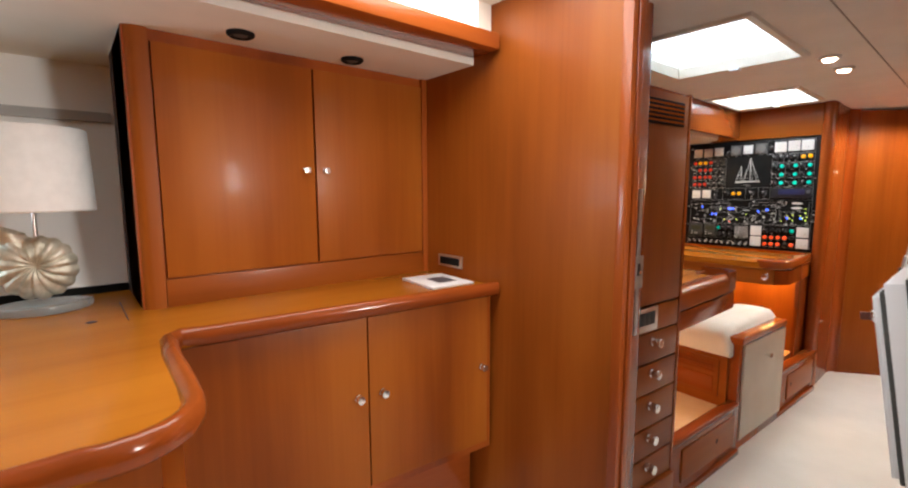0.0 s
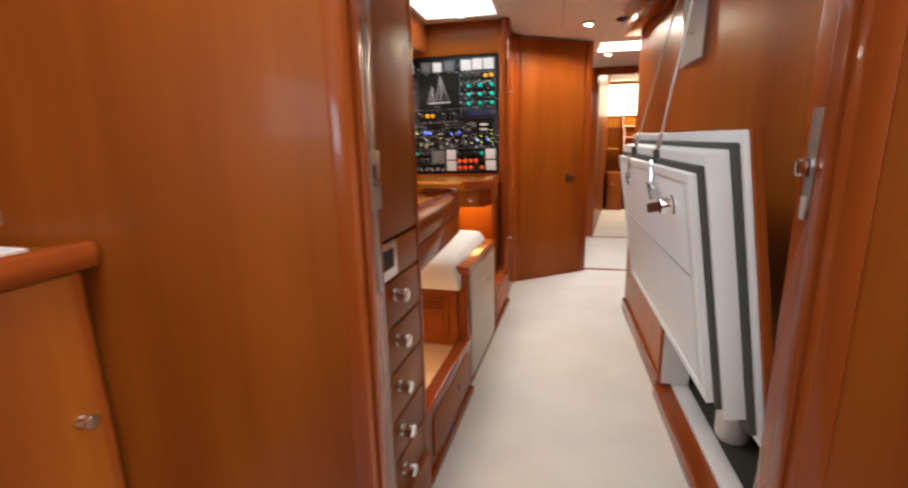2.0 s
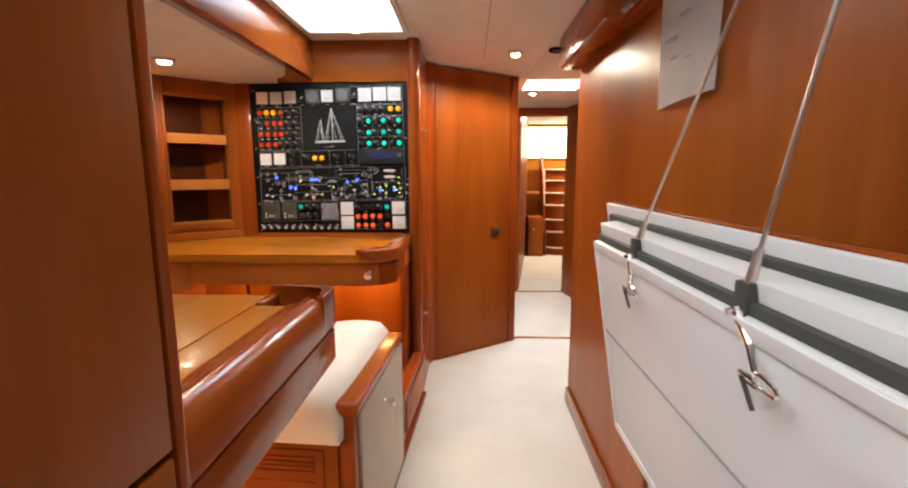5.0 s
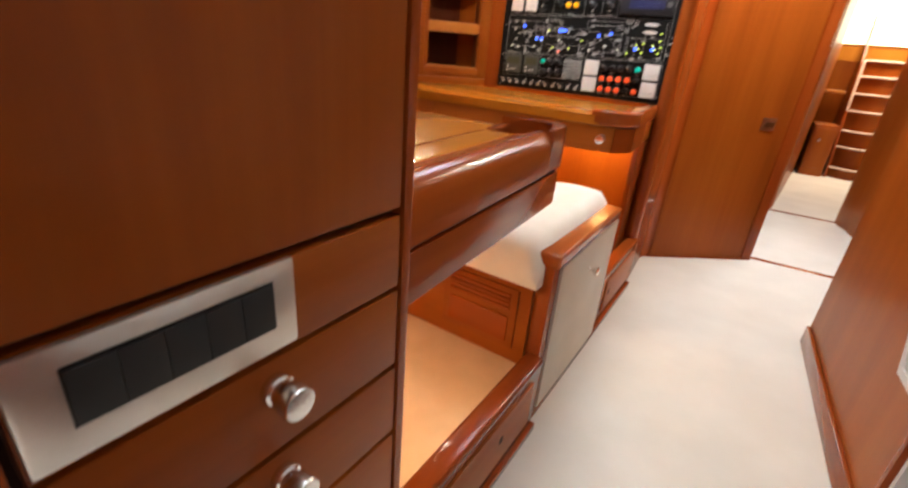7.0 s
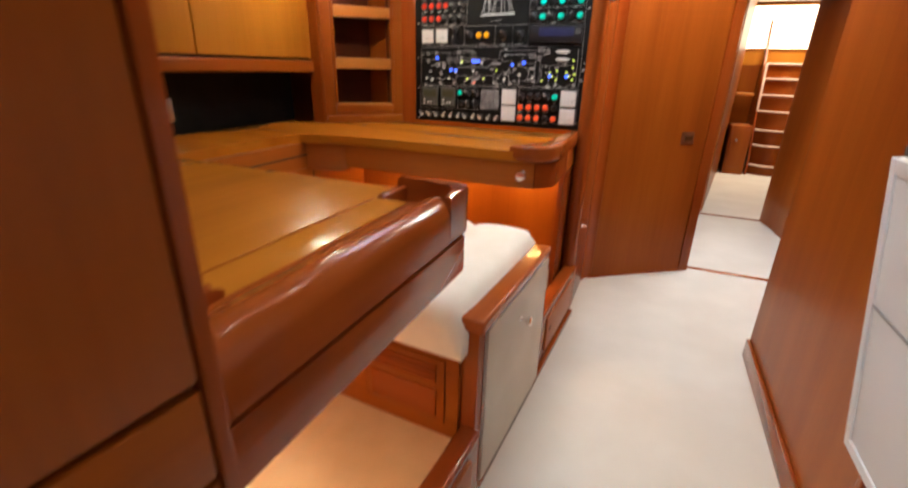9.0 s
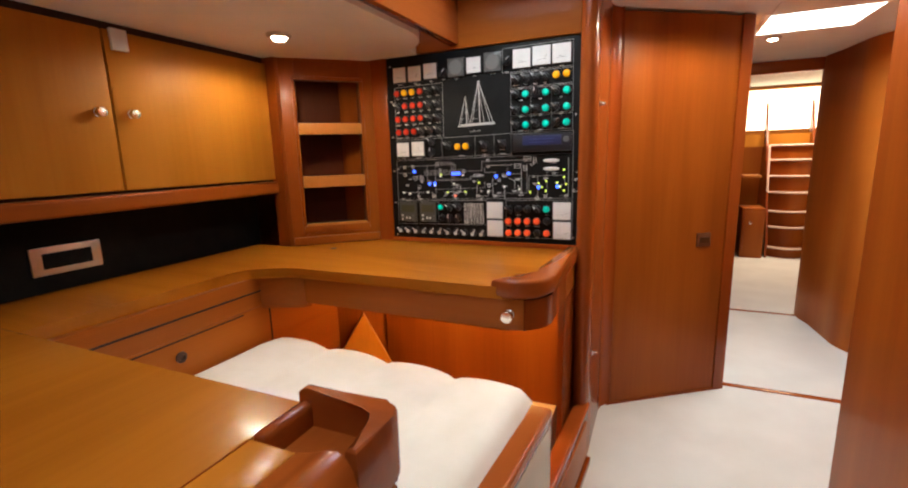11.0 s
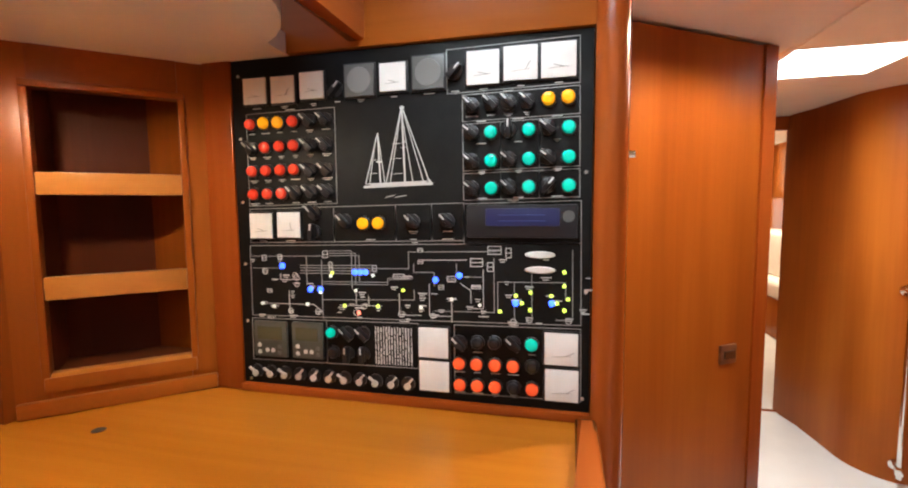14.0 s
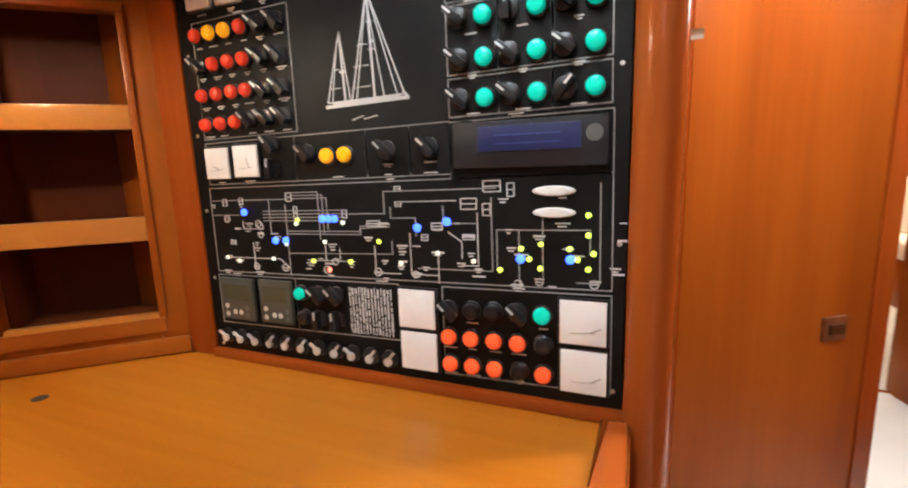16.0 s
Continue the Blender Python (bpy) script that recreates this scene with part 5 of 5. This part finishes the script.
# frames round the groups
bm = B()
for u0, v0, u1, v1 in ((30, 120, 274, 350), (553, 16, 842, 112), (588, 118, 842, 176), (588, 182, 673, 286), (673, 182, 757, 286), (757, 182, 842, 286), (588, 292, 673, 352), (673, 292, 757, 352), (757, 292, 842, 352),
                       (30, 358, 264, 444), (264, 358, 424, 444), (424, 358, 512, 444), (512, 358, 588, 444), (588, 360, 845, 452), (26, 452, 845, 634), (24, 642, 236, 752), (236, 642, 474, 752), (562, 642, 845, 806)):
    for a in ((u0, v0, u1, v0), (u1, v0, u1, v1), (u1, v1, u0, v1), (u0, v1, u0, v0)):
        bar(*a, 1.7, DIMLINE, bm=bm)
tagged(part("group_frame", bm, DIMLINE, sbd, "thin grey printed frames", 0), kind="stuff")
# unreadable captions
bm = B()
for v, us in ((170, (45, 84, 124, 164, 206, 250)), (229, (45, 86, 126, 165, 206, 250)), (287, (46, 86, 126, 163, 206, 250)), (345, (47, 87, 163, 206, 250)),
              (108, (62, 140, 219, 282, 343, 426, 511, 572, 636, 718, 798)), (166, (609, 652, 691, 731)), (227, (630, 712, 795)), (290, (630, 712, 795)), (349, (630, 712, 795)),
              (440, (66, 144, 360, 467, 550)), (754, (574, 615, 657, 698)), (803, (575, 616, 657, 699)), (705, (740, 617)), (422, (550, 467)), (117, (155, 690)), (355, (190, 700)), (448, (470,)), (638, (80, 440, 700)), (178, (630, 712, 795))):
    for u in us:
        w = random.uniform(7, 14)
        bar(u - w, v, u + w, v, 2.0, LINE, bm=bm)
        if random.random() < 0.5:
            bar(u - w * 0.6, v + 4, u + w * 0.6, v + 4, 1.8, LINE, bm=bm)
tagged(part("caption", bm, LINE, sbd, "tiny illegible white captions", 0), kind="stuff")
# mimic diagram of pipes and tanks, on a grid of its own (g, h)
def grid(g, h):
    return 66 + (g - 95) * 0.825, 404 + (h - 113) * 0.835


def pipes(name, runs, width, mat, label):
    bm = B()
    for run in runs:
        pts = [grid(*p) for p in run]
        for (u0, v0), (u1, v1) in zip(pts, pts[1:]):
            bar(u0, v0, u1, v1, width, mat, bm=bm)
    return tagged(part(name, bm, mat, sbd, label, 0), kind="stuff")


runs = [[(52, 203), (300, 203)], [(52, 240), (150, 240)], [(240, 203), (240, 285)], [(290, 215), (290, 392)], [(465, 240), (565, 240), (565, 192), (820, 192)]]
runs += [[(315, 188 + 7 * k), (388 + 12 * k, 188 + 7 * k), (388 + 12 * k, 300 - 12 * k)] for k in range(3)]
runs += [[(218, 231 + 8 * k), (462, 231 + 8 * k)] for k in range(4)]
runs += [[(290, 280 + 7 * k), (500, 280 + 7 * k), (500, 268 + 5 * k), (576, 264 + 5 * k)] for k in range(2)]
runs += [[(580, 225), (580, 250), (640, 250), (640, 290)], [(705, 225), (705, 262), (780, 262)], [(580, 300), (580, 330), (290, 335)], [(810, 210), (810, 360), (640, 360)]]
runs += [[(820, 360), (820, 275), (1000, 275), (1000, 322)], [(912, 250), (912, 378)], [(865, 275), (865, 384)], [(1018, 188), (1018, 376), (975, 376)]]
pipes("mimic_line", runs, 1.8, DIMLINE, "fine grey pipe diagram")
runs = [[(75, 350), (260, 350), (290, 372)], [(178, 310), (178, 374)], [(345, 350), (480, 350)], [(535, 312), (535, 374), (600, 374)], [(625, 282), (625, 374), (690, 374)], [(690, 320), (690, 392)], [(780, 240), (780, 350), (745, 350)]]
runs += [[(400, 300), (400, 350)], [(440, 320), (440, 350)], [(150, 255), (150, 275), (200, 275)], [(715, 280), (745, 300), (745, 335)], [(600, 215), (735, 215)]]
pipes("mimic_branch", runs, 1.5, LINE, "fine white branch pipes")
bm = B()
random.seed(11)
for g, h, w, d in ((95, 208, 14, 16), (150, 205, 12, 14), (303, 198, 16, 20), (97, 248, 14, 14), (460, 240, 12, 18), (535, 262, 34, 12), (600, 187, 14, 10), (600, 220, 14, 10), (812, 188, 36, 22), (850, 196, 14, 26),
                   (762, 222, 34, 22), (800, 234, 16, 24), (690, 268, 24, 14), (760, 290, 26, 10), (660, 292, 14, 12), (110, 310, 16, 10), (320, 236, 10, 30)):
    u, v = grid(g, h)
    for a in ((-1, -1, 1, -1), (1, -1, 1, 1), (1, 1, -1, 1), (-1, 1, -1, -1), (-1, 0, 1, 0)):
        bar(u + a[0] * w * 0.41, v + a[1] * d * 0.41, u + a[2] * w * 0.41, v + a[3] * d * 0.41, 1.7, LINE, bm=bm)
tagged(part("mimic_tank", bm, LINE, sbd, "small white outlined tanks and pumps", 0), kind="stuff")
bm = B()
for row, gs in ((275, (130, 165, 205, 690, 845)), (287, (205, 250, 760, 905)), (311, (190, 420, 605, 640, 850, 960)), (324, (190, 420, 605, 690, 765, 870, 980)), (346, (92, 240, 385, 430, 560, 605, 742, 1045)), (357, (125, 355, 410, 470, 600, 660, 780, 1050)),
                (372, (182, 275, 345, 545, 640, 780, 905, 1010)), (386, (80, 190, 410, 560, 860, 930)), (214, (55, 150, 835, 950)), (262, (170, 560, 735, 950, 1058)), (294, (260, 520, 1062))):
    for g in gs:
        u, v = grid(g, row)
        w = random.uniform(5, 12)
        bar(u - w, v, u + w, v, random.choice((2.0, 2.6, 3.4)), LINE, bm=bm)
        if random.random() < 0.6:
            bar(u - w * 0.7, v + 5, u + w * 0.5, v + 5, 2.0, LINE, bm=bm)
tagged(part("mimic_caption", bm, LINE, sbd, "tiny illegible white captions", 0), kind="stuff")
bm = B()
for g, h in ((97, 250), (205, 268), (205, 290), (182, 372), (275, 372), (540, 372), (635, 374), (200, 262), (400, 372), (425, 352), (862, 384), (905, 378), (1008, 378)):
    u, v = grid(g, h)
    r = random.uniform(5, 8)
    for a in range(8):
        b0, b1 = a * math.pi / 4, (a + 1) * math.pi / 4
        bar(u + r * math.cos(b0), v + r * math.sin(b0), u + r * math.cos(b1), v + r * math.sin(b1), 1.6, LINE, bm=bm)
tagged(part("mimic_symbol", bm, LINE, sbd, "small round pipe symbols", 0), kind="stuff")


def led(u, v, mat, r=0.0045):
    x, z = at(u, v)
    part("indicator", turned(B(), (x, PY, z), (0, -1, 0), [(0, r), (0.003, r), (0.005, r * 0.5)], 10), mat, sbd)


BLUE, LIME, PINK = glow("blue_led", (0.03, 0.10, 1.0), 5), glow("lime_led", (0.62, 0.85, 0.10), 1.8), glow("red_led", (1.0, 0.2, 0.12), 3)
for u, v in ((118, 504), (316, 519), (330, 519), (344, 519), (195, 563), (222, 563), (519, 536), (576, 525), (704, 587), (783, 586)):
    led(u, v, BLUE, 0.0070)
for u, v in ((256, 521), (287, 603), (374, 602), (439, 562), (669, 607), (705, 570), (737, 562), (718, 587), (736, 602), (782, 569), (794, 586), (810, 516), (810, 547), (818, 576), (810, 601)):
    led(u, v, LIME, 0.0042)
led(324, 620, PINK)
WHITE_LED = glow("white_led", (0.85, 0.90, 0.75), 1.0)
for g, h in ((320, 262), (455, 260), (85, 350), (125, 358), (400, 305), (690, 325), (770, 340), (600, 350), (240, 350), (285, 312)):
    led(*grid(g, h), WHITE_LED, 0.0038)
for v in (477, 511):
    x, z = at(758, v)
    bm = turned(B(), (0, 0, 0), (0, -1, 0), [(0, 0.033), (0.003, 0.033), (0.006, 0.026)], 24)
    bm.transform(Matrix.Translation((x, PY, z)) @ Matrix.Diagonal((1, 1, 0.24, 1)))
    part("oval_lamp", bm, DIAL, sbd, "white oval lens")
# two-masted ship in white lines
bm = B()
for a in ((444, 130, 449, 308, 3.6), (383, 188, 388, 308, 3.2), (345, 313, 516, 311, 6.0), (350, 306, 512, 305, 2.0), (444, 130, 508, 306, 2.0), (444, 130, 494, 306, 1.6), (444, 130, 402, 306, 2.0), (444, 132, 412, 306, 1.4), (444, 150, 468, 306, 1.4),
          (383, 188, 350, 306, 1.8), (383, 188, 399, 306, 1.6), (378, 200, 360, 306, 1.2), (439, 134, 450, 134, 5), (440, 180, 452, 180, 1.6), (441, 225, 456, 225, 1.6), (418, 215, 440, 215, 1.0), (410, 250, 441, 250, 1.0), (404, 285, 442, 285, 1.0), (366, 250, 380, 250, 1.0), (358, 282, 380, 282, 1.0), (362, 309, 500, 309, 5.0), (379, 255, 392, 255, 4), (444, 212, 452, 212, 4), (505, 300, 514, 312, 4), (400, 340, 424, 334, 1.6), (424, 340, 452, 336, 1.6)):
    bar(*a[:4], a[4], LINE, bm=bm)
tagged(part("ship_drawing", bm, LINE, sbd, "white line drawing of a two-masted sailing ship", 0), kind="stuff")
for u, v in ((10, 25), (10, 180), (10, 340), (10, 500), (10, 650), (855, 300), (855, 560), (14, 805), (848, 800)):
    x, z = at(u, v)
    part("screw", turned(B(), (x, PY, z), (0, -1, 0), [(0, 0.004), (0.0015, 0.0035)], 10), STEEL, sbd)
